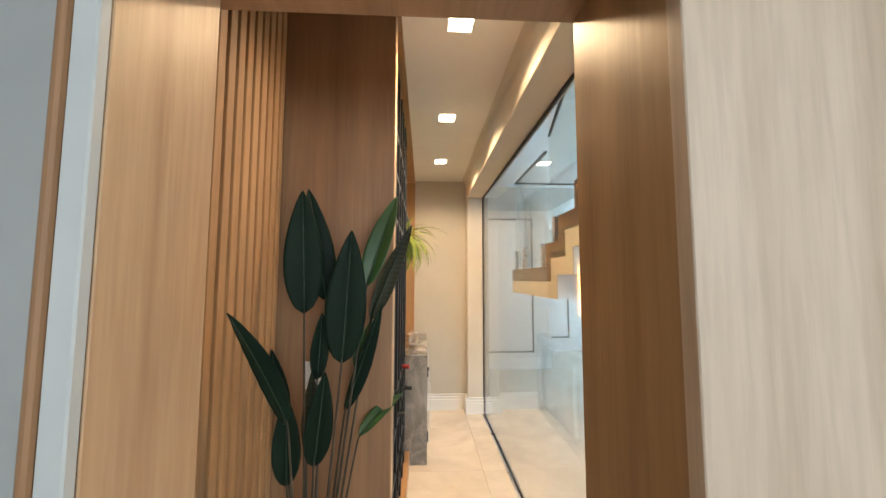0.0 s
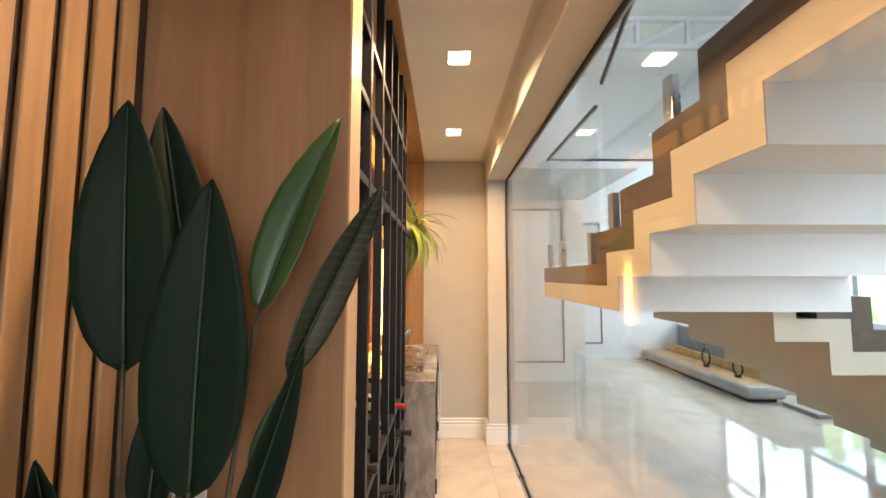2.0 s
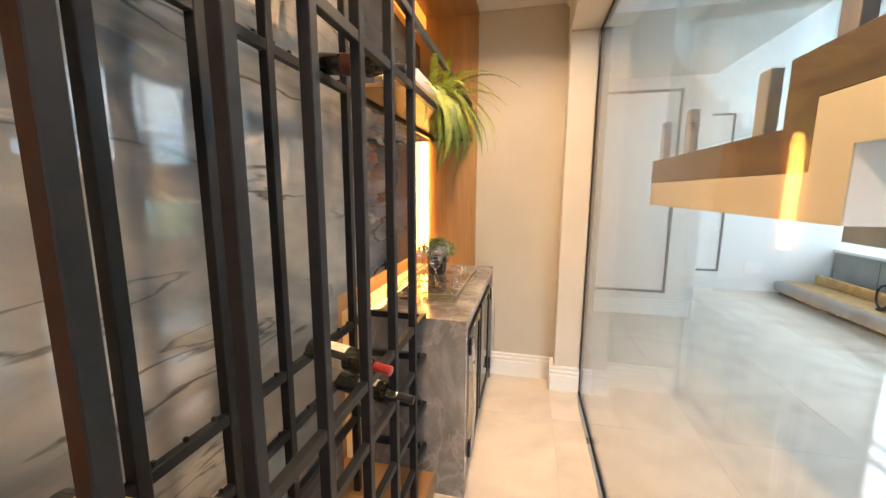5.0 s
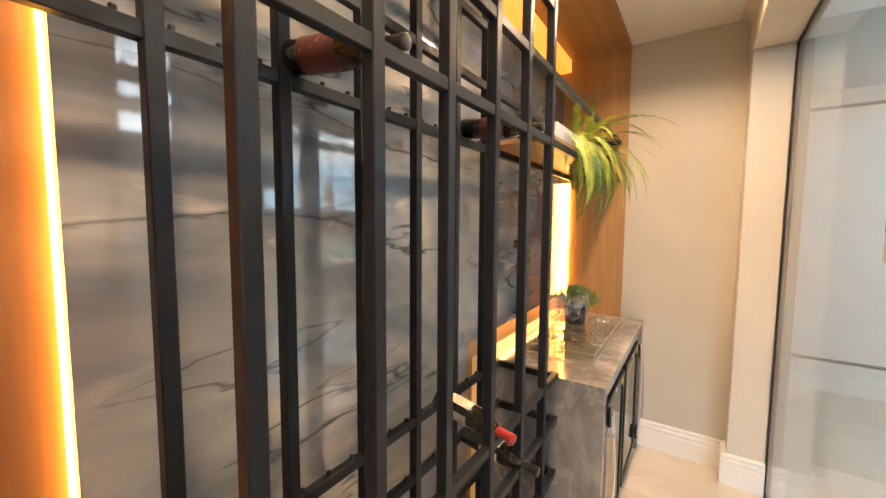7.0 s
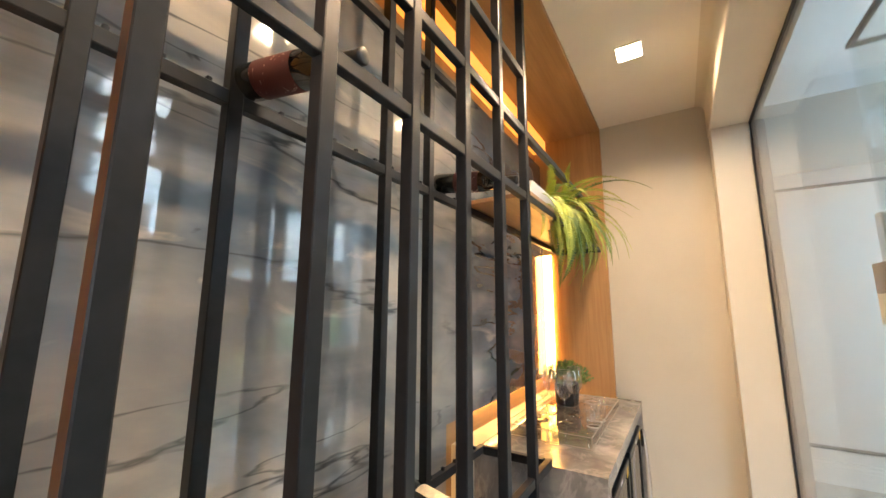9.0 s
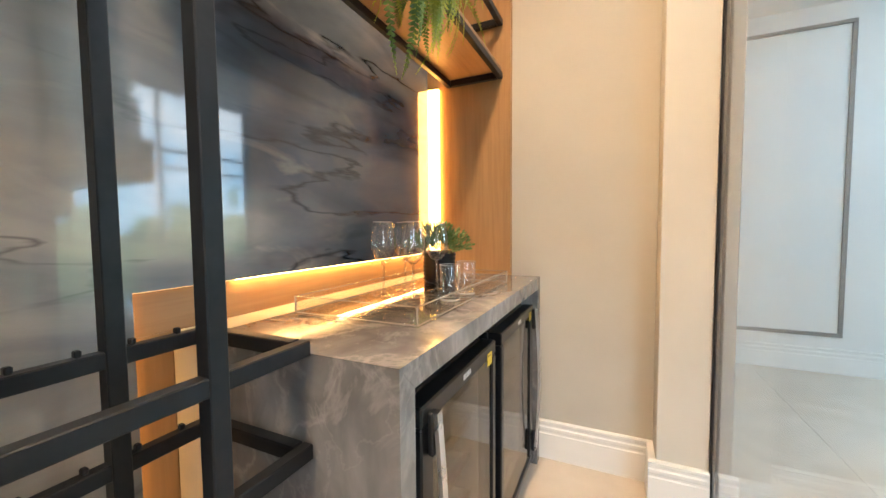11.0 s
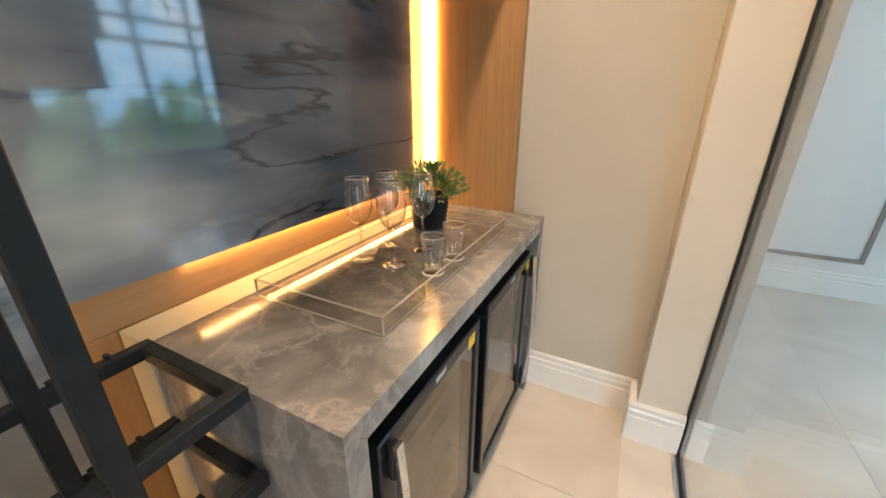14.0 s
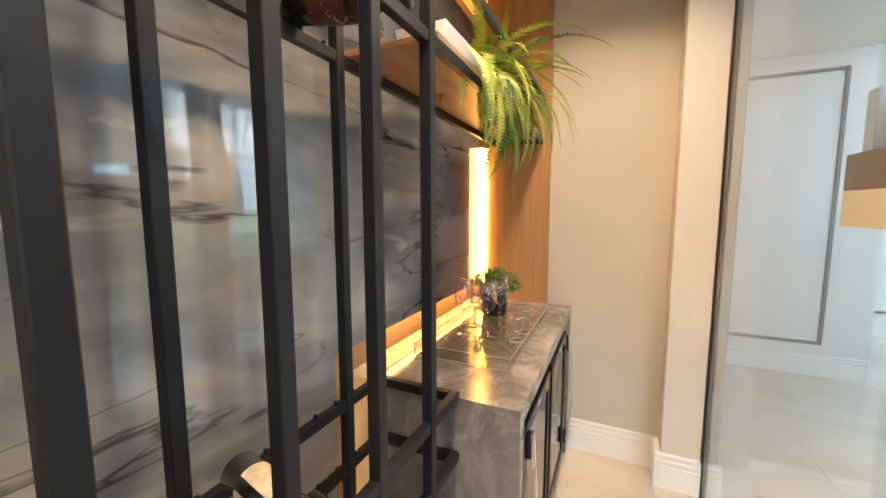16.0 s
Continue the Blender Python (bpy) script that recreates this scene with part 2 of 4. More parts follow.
black_steel = mottle(material("matt_black_steel", (0.012, 0.013, 0.015), 0.42, spec=0.28), [
    (40, 3, 0, [(0.3, (0.007, 0.009, 0.012)), (0.7, (0.012, 0.014, 0.018))], 1)], rough=(0.36, 0.5))
black_plastic = material("black_plastic", (0.008, 0.009, 0.011), 0.33, spec=0.35)
black_gasket = material("black_gasket", (0.01, 0.01, 0.011), 0.5)
steel = mottle(material("brushed_steel", (0.7, 0.71, 0.73), 0.3, 1.0), [
    (60, 2, 0, [(0.3, (0.62, 0.63, 0.65)), (0.7, (0.75, 0.76, 0.78))], 1)], (1, 1, 0.03), rough=(0.22, 0.36))


def clear(name, tint, ior, rough=0.0, edge=5.0):
    """Thin clear sheet: straight transmission with Fresnel gloss on its faces."""
    m = bpy.data.materials.new(name)
    m.use_nodes = True
    n, link = m.node_tree.nodes, m.node_tree.links
    n.remove(n["Principled BSDF"])
    tr, gl, mx, lw, pw, ma = n.new("ShaderNodeBsdfTransparent"), n.new("ShaderNodeBsdfGlossy"), n.new("ShaderNodeMixShader"), n.new("ShaderNodeLayerWeight"), n.new("ShaderNodeMath"), n.new("ShaderNodeMath")
    tr.inputs[0].default_value = (*tint, 1)
    gl.inputs["Roughness"].default_value = rough
    f0 = ((ior - 1) / (ior + 1)) ** 2
    lw.inputs[0].default_value = 0.5
    pw.operation, ma.operation = "POWER", "MULTIPLY_ADD"
    pw.inputs[1].default_value, ma.inputs[1].default_value, ma.inputs[2].default_value = edge, 1 - f0, f0
    link.new(lw.outputs["Facing"], pw.inputs[0])
    link.new(pw.outputs[0], ma.inputs[0])
    link.new(ma.outputs[0], mx.inputs[0])
    link.new(tr.outputs[0], mx.inputs[1])
    link.new(gl.outputs[0], mx.inputs[2])
    link.new(mx.outputs[0], n["Material Output"].inputs[0])
    return m


glass = clear("clear_glass", (0.985, 0.995, 0.99), 1.42)
thin_glass = clear("drinking_glass", (0.965, 0.965, 0.96), 2.0, edge=2.2)
stem_glass = clear("stem_glass", (0.95, 0.95, 0.94), 2.2, edge=2.0)
edge_glint = material("acrylic_glint", (0.6, 0.58, 0.54), 0.2, 0, trans=0.5)
# pale colour paints the bright highlights on the glasses' rims and feet
rim_highlight = material("rim_highlight", (0.75, 0.75, 0.73), 0.1, 0, trans=0.4)
acrylic = clear("clear_acrylic", (0.97, 0.965, 0.955), 1.5, 0.01)
tint_glass = clear("cooler_door_glass", (0.62, 0.59, 0.54), 2.3)
bottle_glass = material("dark_bottle_glass", (0.012, 0.014, 0.01), 0.06, 0, coat=0.5)
led_mat = material("warm_led", (1, 0.8, 0.5), 0.5, emit=((1.0, 0.46, 0.09), 26.0))
led_side = material("amber_led", (1, 0.8, 0.5), 0.5, emit=((1.0, 0.42, 0.07), 14.0))
led_box = material("amber_light_box", (1, 0.8, 0.5), 0.5, emit=((1.0, 0.36, 0.03), 1.25))
led_soft = material("warm_led_diffuser", (1, 0.8, 0.5), 0.5, emit=((1.0, 0.58, 0.18), 1.5))
lamp_mat = material("downlight_diffuser", (1, 0.95, 0.85), 0.5, emit=((1.0, 0.86, 0.62), 22.0))
leaf_mat = mottle(material("strelitzia_leaf", (0.02, 0.06, 0.035), 0.5, spec=0.12), [
    (3, 4, 0.4, [(0.3, (0.004, 0.013, 0.008)), (0.7, (0.008, 0.022, 0.013))], 1)], rough=(0.45, 0.6), coords="Object")
leaf_under = mottle(material("strelitzia_leaf_pale", (0.05, 0.10, 0.035), 0.42, spec=0.3), [
    (4, 4, 0.4, [(0.3, (0.009, 0.013, 0.006)), (0.7, (0.020, 0.024, 0.010))], 1)], coords="Object")
# gold highlights across the leaf, painted into its colour as thin bands
lt = leaf_under.node_tree
l_geo, l_glints, l_ramp, l_mix = lt.nodes.new("ShaderNodeNewGeometry"), lt.nodes.new("ShaderNodeTexWave"), lt.nodes.new("ShaderNodeValToRGB"), lt.nodes.new("ShaderNodeMix")
l_glints.bands_direction = "Z"
l_glints.inputs["Scale"].default_value, l_glints.inputs["Distortion"].default_value, l_glints.inputs["Detail"].default_value = 15.0, 1.6, 2
l_ramp.color_ramp.elements[0].position, l_ramp.color_ramp.elements[1].position = 0.72, 0.98
l_mix.data_type = "RGBA"
l_mix.inputs[7].default_value = (0.034, 0.033, 0.013, 1)
lt.links.new(l_geo.outputs["Position"], l_glints.inputs["Vector"])
lt.links.new(l_glints.outputs["Fac"], l_ramp.inputs[0])
lt.links.new(l_ramp.outputs[0], l_mix.inputs[0])
l_base = lt.nodes["Principled BSDF"].inputs["Base Color"]
lt.links.new(l_base.links[0].from_socket, l_mix.inputs[6])
lt.links.new(l_mix.outputs[2], l_base)
leaf_green = mottle(material("fresh_leaf", (0.05, 0.13, 0.03), 0.42), [
    (4, 4, 0.4, [(0.3, (0.018, 0.06, 0.016)), (0.7, (0.035, 0.10, 0.028))], 1)], coords="Object")
fern_mat = mottle(material("fern_leaflet", (0.16, 0.24, 0.04), 0.5), [
    (14, 3, 0, [(0.3, (0.16, 0.24, 0.026)), (0.7, (0.46, 0.48, 0.06))], 1)])
fern_dark = mottle(material("fern_leaflet_dark", (0.06, 0.15, 0.03), 0.5), [
    (14, 3, 0, [(0.3, (0.045, 0.12, 0.022)), (0.7, (0.14, 0.24, 0.04))], 1)])
herb_mat = mottle(material("herb_leaf", (0.05, 0.10, 0.035), 0.5), [
    (30, 3, 0, [(0.3, (0.07, 0.15, 0.045)), (0.7, (0.20, 0.30, 0.085))], 1)])
stem_mat = mottle(material("dry_stem", (0.06, 0.045, 0.03), 0.6), [
    (12, 3, 0, [(0.3, (0.03, 0.028, 0.018)), (0.7, (0.08, 0.06, 0.038))], 1)])

# building helpers -----------------------------------------------------------


def bm_box(x0, x1, y0, y1, z0, z1, bevel=0.0, seg=1):
    bm = bmesh.new()
    bmesh.ops.create_cube(bm, size=1)
    for v in bm.verts:
        v.co = Vector(((x0, x1)[v.co.x > 0], (y0, y1)[v.co.y > 0], (z0, z1)[v.co.z > 0]))
    if bevel:
        bmesh.ops.bevel(bm, geom=bm.edges[:], offset=bevel, segments=seg, affect="EDGES", profile=0.5)
    return bm


def bm_lathe(profile, n=24, caps=True):
    """A turned shape about z from (radius, height) pairs."""
    bm = bmesh.new()
    rings = []
    for r, z in profile:
        if r < 1e-5:
            rings.append([bm.verts.new((0, 0, z))])
        else:
            rings.append([bm.verts.new((r * math.cos(2 * math.pi * k / n), r * math.sin(2 * math.pi * k / n), z)) for k in range(n)])
    for a, b in zip(rings, rings[1:]):
        for k in range(n):
            q = (k + 1) % n
            if len(a) == 1 and len(b) > 1: bm.faces.new((a[0], b[q], b[k]))
            elif len(b) == 1 and len(a) > 1: bm.faces.new((a[k], a[q], b[0]))
            elif len(a) > 1: bm.faces.new((a[k], a[q], b[q], b[k]))
    bmesh.ops.recalc_face_normals(bm, faces=bm.faces[:])
    return bm


def bm_prism(points, axis, a, b):
    """An outline of (u, v) pairs drawn out along x, y or z from a to b."""
    put = {"x": lambda u, v, w: (w, u, v), "y": lambda u, v, w: (u, w, v), "z": lambda u, v, w: (u, v, w)}[axis]
    bm = bmesh.new()
    low = [bm.verts.new(put(u, v, a)) for u, v in points]
    high = [bm.verts.new(put(u, v, b)) for u, v in points]
    bm.faces.new(low)
    bm.faces.new(high)
    for k in range(len(points)):
        q = (k + 1) % len(points)
        bm.faces.new((low[k], low[q], high[q], high[k]))
    bmesh.ops.recalc_face_normals(bm, faces=bm.faces[:])
    return bm


def bm_tube(points, radius, n=8):
    """A round rod along a line of points, tapered where radius is a pair."""
    r0, r1 = radius if isinstance(radius, tuple) else (radius, radius)
    bm = bmesh.new()
    pts = [Vector(p) for p in points]
    rings = []
    for k, p in enumerate(pts):
        d = (pts[min(k + 1, len(pts) - 1)] - pts[max(k - 1, 0)]).normalized()
        side = d.cross(Vector((0, 0, 1)) if abs(d.z) < 0.9 else Vector((1, 0, 0))).normalized()
        up = side.cross(d)
        r = r0 + (r1 - r0) * k / (len(pts) - 1)
        rings.append([bm.verts.new(p + (side * math.cos(2 * math.pi * j / n) + up * math.sin(2 * math.pi * j / n)) * r) for j in range(n)])
    for a, b in zip(rings, rings[1:]):
        for j in range(n):
            bm.faces.new((a[j], a[(j + 1) % n], b[(j + 1) % n], b[j]))
    bm.faces.new(rings[0])
    bm.faces.new(rings[-1])
    bmesh.ops.recalc_face_normals(bm, faces=bm.faces[:])
    return bm


def mesh_of(name, bm, mat, smooth=False):
    me = bpy.data.meshes.new(name)
    if smooth:
        for f in bm.faces: f.smooth = True
    bm.to_mesh(me)
    bm.free()
    me.materials.append(mat)
    return me


def thing(name, at, label, category, group="", kind=""):
    """An Empty at the thing's base, which parents its parts."""
    ob = new(name)
    ob.location = at
    ob.empty_display_size = 0.05
    return tagged(ob, label, category, group, kind)


ROOTS = {}


def part(name, bm, mat, parent, label="", smooth=False):
    """One mesh in the world's coordinates under a thing or a part."""
    ob = new(name, mesh_of(name, bm, mat, smooth))
    ob.parent = parent
    base = ROOTS.get(parent.name)
    if base is None:
        base = Matrix.Translation(parent.location)
    ob.matrix_parent_inverse = base.inverted()
    ROOTS[ob.name] = base @ base.inverted()
    return tagged(ob, label)


def solid(name, bm, mat, label="", category="", group="", kind="", smooth=False):
    """A thing or a piece of the setting that is one mesh."""
    return tagged(new(name, mesh_of(name, bm, mat, smooth)), label, category, group, kind)


def setting(name, bm, mat, label):
    return solid(name, bm, mat, label, "building", "", "structure")


# the setting ------------------------------------------------------------------
H, BACK = 2.83, 5.66
floor = setting("floor", bm_box(-3.2, 9.0, -2.6, 9.6, -0.2, -0.006), grout, "pale grout bed under large polished porcelain floor tiles")
setting("wall_back", bm_box(-0.2, 1.42, BACK, BACK + 0.14, 0, H + 0.2), greige, "warm greige painted end wall of the corridor")
setting("wall_back_return", bm_box(1.30, 1.42, BACK + 0.14, 7.66, 0, 3.4), white, "white painted wall beyond the corridor")
setting("column", bm_box(1.222, 1.405, 5.508, BACK, 0, 2.59, 0.003), plaster, "cream painted pier beside the glass wall")
setting("beam", bm_box(1.216, 1.45, 1.88, BACK, 2.59, H + 0.2, 0.004), plaster, "cream painted dropped beam above the glass wall")
setting("ceiling", bm_box(0.575, 1.2155, 1.88, BACK, H, H + 0.2), ceiling_paint, "cream plasterboard ceiling with square downlights")
setting("ceiling_trim", bm_prism([(1.2155, H - 0.001)] + [(1.1655 + 0.05 * math.cos(radians(a)), H - 0.051 + 0.05 * math.sin(radians(a))) for a in range(0, 91, 9)], "y", 1.885, BACK - 0.002), plaster, "small rounded cream cornice along the beam")
setting("wall_niche_rear", bm_box(-0.2, 0.085, 2.64, BACK, 0, H + 0.2), led_tinted_oak, "oak veneered wall behind the stone slab")
# partition between the slatted wall and the wine niche
setting("partition", bm_box(-0.1, 0.55, 2.632, 2.7295, 0, H), walnut, "tall walnut veneered partition panel")
setting("partition_edge", bm_box(0.55, 0.554, 2.634, 2.735, 0, H), oak, "pale oak edge of the partition panel")
setting("niche_side", bm_box(0.085, 0.575, 5.625, BACK - 0.001, 0, H - 0.03), led_tinted_oak, "oak veneered end panel of the wine niche")
setting("niche_near_lining", bm_box(0.09, 0.545, 2.73, 2.736, 0.1, H - 0.03), led_tinted_oak, "oak lining of the wine niche")
setting("niche_top", bm_box(0.085, 0.575, 2.737, BACK, H - 0.03, H + 0.1, 0.002), led_tinted_oak_along, "oak veneered soffit of the wine niche")
setting("niche_top_front", bm_box(0.0, 0.575, 1.88, 2.632, H - 0.002, H + 0.1), plaster, "cream ceiling over the slatted wall")
setting("niche_base", bm_box(0.085, 0.575, 2.737, 4.308, 0, 0.12, 0.002), led_tinted_oak_along, "oak veneered plinth under the wine rack")
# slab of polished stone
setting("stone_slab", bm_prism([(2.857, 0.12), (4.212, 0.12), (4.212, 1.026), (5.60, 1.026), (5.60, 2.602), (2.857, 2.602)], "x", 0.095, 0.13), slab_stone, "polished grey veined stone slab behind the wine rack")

# slatted wall
slats = setting("slat_backing", bm_box(-0.03, 0.059, 1.84, 2.632, 0, H), groove, "dark backing of the slatted wooden wall")
slat_me = mesh_of("slat", bm_box(0, 0.014, -0.0205, 0.0205, 0, H, 0.002), slat_wood)
for k in range(13):
    s = new("slat", slat_me)
    s.parent = slats
    s.location = (0.059, 1.8587 + 0.0597 * k, 0)

# doorway: jambs, head and the walls on the entrance side
setting("door_jamb_left", bm_box(0.08, 0.20, 1.56, 1.847, 0, 2.25, 0.002), oak, "oak lining of the doorway")
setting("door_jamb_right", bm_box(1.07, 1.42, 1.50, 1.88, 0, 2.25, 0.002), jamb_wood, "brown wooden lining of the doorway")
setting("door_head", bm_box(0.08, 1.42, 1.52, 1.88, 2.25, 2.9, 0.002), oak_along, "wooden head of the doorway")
setting("entrance_panel", bm_box(1.052, 2.6, 1.465, 1.499, 0, 2.9, 0.002), washed, "pale washed wood wall panel beside the doorway")
setting("entrance_wall", bm_box(1.42, 2.6, 1.5, 1.62, 0, 2.9), white, "wall carrying the pale wood panel")
setting("entrance_wall_left", bm_box(-3.0, 0.136, 1.54, 1.559, 0, 2.9), cool_grey, "cool grey painted wall beside the doorway")
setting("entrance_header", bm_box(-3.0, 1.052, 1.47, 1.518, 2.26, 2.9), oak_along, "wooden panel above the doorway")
casing_paint = mottle(material("pale_grey_casing", (0.5, 0.53, 0.54), 0.5), [(3, 4, 0, [(0.3, (0.48, 0.51, 0.52)), (0.7, (0.53, 0.56, 0.57))], 1)])
setting("door_casing", bm_box(0.160, 0.1995, 1.535, 1.558, 0, 2.258, 0.003), casing_paint, "white painted door casing")
setting("door_casing_bead", bm_box(0.138, 0.158, 1.53, 1.559, 0, 2.258, 0.008, 2), walnut, "thin brown bead beside the casing")
setting("wall_entrance_west", bm_box(-3.1, -3.0, -2.6, 1.7, 0, 2.9), white, "white painted wall of the entrance room")
setting("wall_entrance_south", bm_box(-3.0, 2.6, -2.7, -2.6, 0, 2.9), white, "white painted wall of the entrance room")
setting("wall_entrance_east", bm_box(2.6, 2.7, -2.6, 1.62, 0, 2.9), white, "white painted wall of the entrance room")
setting("ceiling_entrance", bm_box(-3.1, 2.7, -2.7, 1.56, 2.9, 3.0), white, "white ceiling of the entrance room")
setting("wall_left_outer", bm_box(-0.3, -0.2, 1.7, BACK, 0, 3.0), white, "wall behind the niche")

# skirting with two grooves


def skirting_profile(d):
    return [(0, 0), (-d, 0), (-d, 0.125), (-d + 0.004, 0.13), (-d + 0.004, 0.14), (-d, 0.145), (-d, 0.158), (-d + 0.006, 0.163), (-d + 0.006, 0.172), (-d + 0.002, 0.178), (-d + 0.002, 0.188), (0, 0.192)]


def skirt_y(name, x0, x1, y, d=0.02):
    setting(name, bm_prism([(y + u, v) for u, v in skirting_profile(d)], "x", x0, x1), gloss_white, "white skirting board with two grooves")


def skirt_x(name, y0, y1, x, d=0.02):
    setting(name, bm_prism([(x + u, v) for u, v in skirting_profile(d)], "y", y0, y1), gloss_white, "white skirting board with two grooves")


skirt_y("baseboard", 0.575, 1.222, BACK)
skirt_y("baseboard_pier", 1.193, 1.405, 5.508, 0.025)
skirt_x("baseboard_pier_side", 5.5085, BACK - 0.0205, 1.222, 0.029)
skirt_y("baseboard_hall", 1.42, 2.97, 7.66)

# glass wall of two panes in a thin black frame
gw = thing("glass_wall", (1.42, 3.7, 0), "frameless clear glass wall with thin black edge channels", "glass wall", kind="structure")
for y0, y1 in ((1.89, 3.827), (3.831, 5.495)):
    p = part("pane", bm_box(1.410, 1.420, y0, y1, 0.012, 2.578), glass, gw)
    p.visible_shadow = False
part("bottom_channel", bm_box(1.405, 1.425, 1.88, 5.507, 0, 0.016, 0.002), black_gasket, gw)
part("top_channel", bm_box(1.405, 1.425, 1.88, 5.507, 2.572, 2.589, 0.002), black_gasket, gw)
part("end_channel", bm_box(1.407, 1.4225, 5.49, 5.5065, 0.016, 2.572, 0.002), black_gasket, gw)
part("floor_trim", bm_box(1.385, 1.404, 1.88, 5.46, 0, 0.006, 0.002), steel, gw, "thin pale metal floor trim")
setting("pier_hall_face", bm_box(1.436, 1.478, 5.508, BACK + 0.14, 0, 2.59, 0.003), cool_grey, "cool grey pier on the hall side of the glass")
skirt_y("baseboard_pier_hall", 1.436, 1.498, 5.508)

# the hall beyond the glass
setting("wall_hall_north", bm_box(1.30, 2.98, 7.66, 7.80, 0, 5.8), white, "white painted hall wall with a grey moulding frame")
setting("wall_hall_return", bm_box(2.86, 2.98, 7.80, 9.3, 0, 5.8), white, "white painted return wall in the hall")
setting("wall_hall_far", bm_box(2.98, 6.3, 9.3, 9.45, 0, 5.8), white, "white painted far wall of the hall")
for name, dims in (("wall_hall_south_west", (2.7, 2.9, -1.3, -1.15, 0, 5.8)), ("wall_hall_south_east", (5.9, 6.2, -1.3, -1.15, 0, 5.8)), ("wall_hall_south_top", (2.9, 5.9, -1.3, -1.15, 4.8, 5.8)),
                   ("wall_hall_east_south", (6.2, 6.35, -1.3, 4.4, 0, 5.8)), ("wall_hall_east_low", (6.2, 6.35, 4.4, 5.5, 0, 2.6)), ("wall_hall_east_over", (6.2, 6.35, 4.4, 5.5, 5.0, 5.8)),
                   ("wall_hall_east_pier", (6.2, 6.35, 5.5, 5.9, 0, 5.8)), ("wall_hall_east_head", (6.2, 6.35, 5.9, 7.2, 2.2, 3.6)), ("wall_hall_east_top", (6.2, 6.35, 5.9, 9.3, 3.6, 5.8)), ("wall_hall_entrance_side", (2.6, 2.7, -1.3, 1.62, 2.9, 5.8))):
    setting(name, bm_box(*dims), white, "white painted wall of the double-height hall")
setting("wall_over_corridor", bm_box(1.25, 1.44, 1.5, 7.66, 3.03, 5.8), white, "white painted wall above the corridor beam")
setting("ceiling_hall", bm_box(1.25, 6.35, -1.3, 9.45, 5.8, 5.95), white, "white ceiling of the double-height hall")
setting("ceiling_hall_low", bm_box(1.45, 2.98, 5.9, 7.66, 2.83, 3.1), white, "lower white ceiling at the end of the hall")
setting("wall_hall_entrance_top", bm_box(1.25, 2.7, 1.5, 1.62, 2.9, 5.8), white, "white wall above the entrance")


def moulding_frame(name, x0, x1, z0, z1, y):
    f = thing(name, ((x0 + x1) / 2, y, z0), "grey rectangular moulding frame fixed on the white wall", "wall moulding", kind="structure")
    w = 0.03
    part("upright", bm_box(x0, x0 + w, y - 0.014, y, z0 + w, z1 - w, 0.003), moulding_grey, f)
    part("upright", bm_box(x1 - w, x1, y - 0.014, y, z0 + w, z1 - w, 0.003), moulding_grey, f)
    part("crosspiece", bm_box(x0, x1, y - 0.014, y, z0, z0 + w, 0.003), moulding_grey, f)
    part("crosspiece", bm_box(x0, x1, y - 0.014, y, z1 - w, z1, 0.003), moulding_grey, f)


moulding_frame("wall_moulding", 1.60, 2.665, 0.285, 2.69, 7.659)
moulding_frame("wall_moulding", 3.25, 3.95, 0.285, 2.69, 9.299)

# windows of the hall
frame_white = material("white_aluminium", (0.55, 0.56, 0.57), 0.4)


def hall_window(name, y0, y1, z0, z1, columns, levels):
    w = thing(name, (6.27, (y0 + y1) / 2, z0), "hall window with white mullions and garden beyond", "window", kind="structure")
    for k in range(columns + 1):
        y = y0 + (y1 - y0) * k / columns
        part("mullion", bm_box(6.24, 6.30, y - 0.035, y + 0.035, z0, z1, 0.004), frame_white, w)
    for z in levels:
        part("transom", bm_box(6.245, 6.295, y0, y1, z - 0.03, z + 0.03, 0.004), frame_white, w)


hall_window("window_1", 5.9, 9.3, 0, 3.6, 4, (0.04, 1.0, 2.25, 2.55, 3.56))
hall_window("window_2", 4.4, 5.5, 2.6, 5.0, 2, (2.63, 3.4, 4.2, 4.97))
ground = solid("ground", bm_box(6.35, 60, -40, 50, -0.25, -0.05), mottle(material("lawn", (0.06, 0.12, 0.04), 0.9), [
    (0.8, 6, 0, [(0.3, (0.05, 0.10, 0.03)), (0.7, (0.10, 0.17, 0.06))], 1)]), "mown green lawn outside the hall window", "ground", kind="structure")
# bright garden and sky beyond the window
garden = material("garden_light", (0, 0, 0), 1.0, spec=0.0)
gt = garden.node_tree
gn, gl_ = gt.nodes, gt.links
g_pos = gn.new("ShaderNodeNewGeometry").outputs["Position"]
g_noise = gn.new("ShaderNodeTexNoise")
g_noise.inputs["Scale"].default_value, g_noise.inputs["Detail"].default_value = 1.6, 6
g_sep = gn.new("ShaderNodeSeparateXYZ")
gl_.new(g_pos, g_noise.inputs["Vector"])
gl_.new(g_pos, g_sep.inputs[0])
g_add = gn.new("ShaderNodeMath")
g_add.operation = "MULTIPLY_ADD"
g_add.inputs[1].default_value, g_add.inputs[2].default_value = 5.0, -2.5
gl_.new(g_noise.outputs["Fac"], g_add.inputs[0])
g_sum = gn.new("ShaderNodeMath")
gl_.new(g_add.outputs[0], g_sum.inputs[0])
gl_.new(g_sep.outputs["Z"], g_sum.inputs[1])
g_ramp = gn.new("ShaderNodeValToRGB")
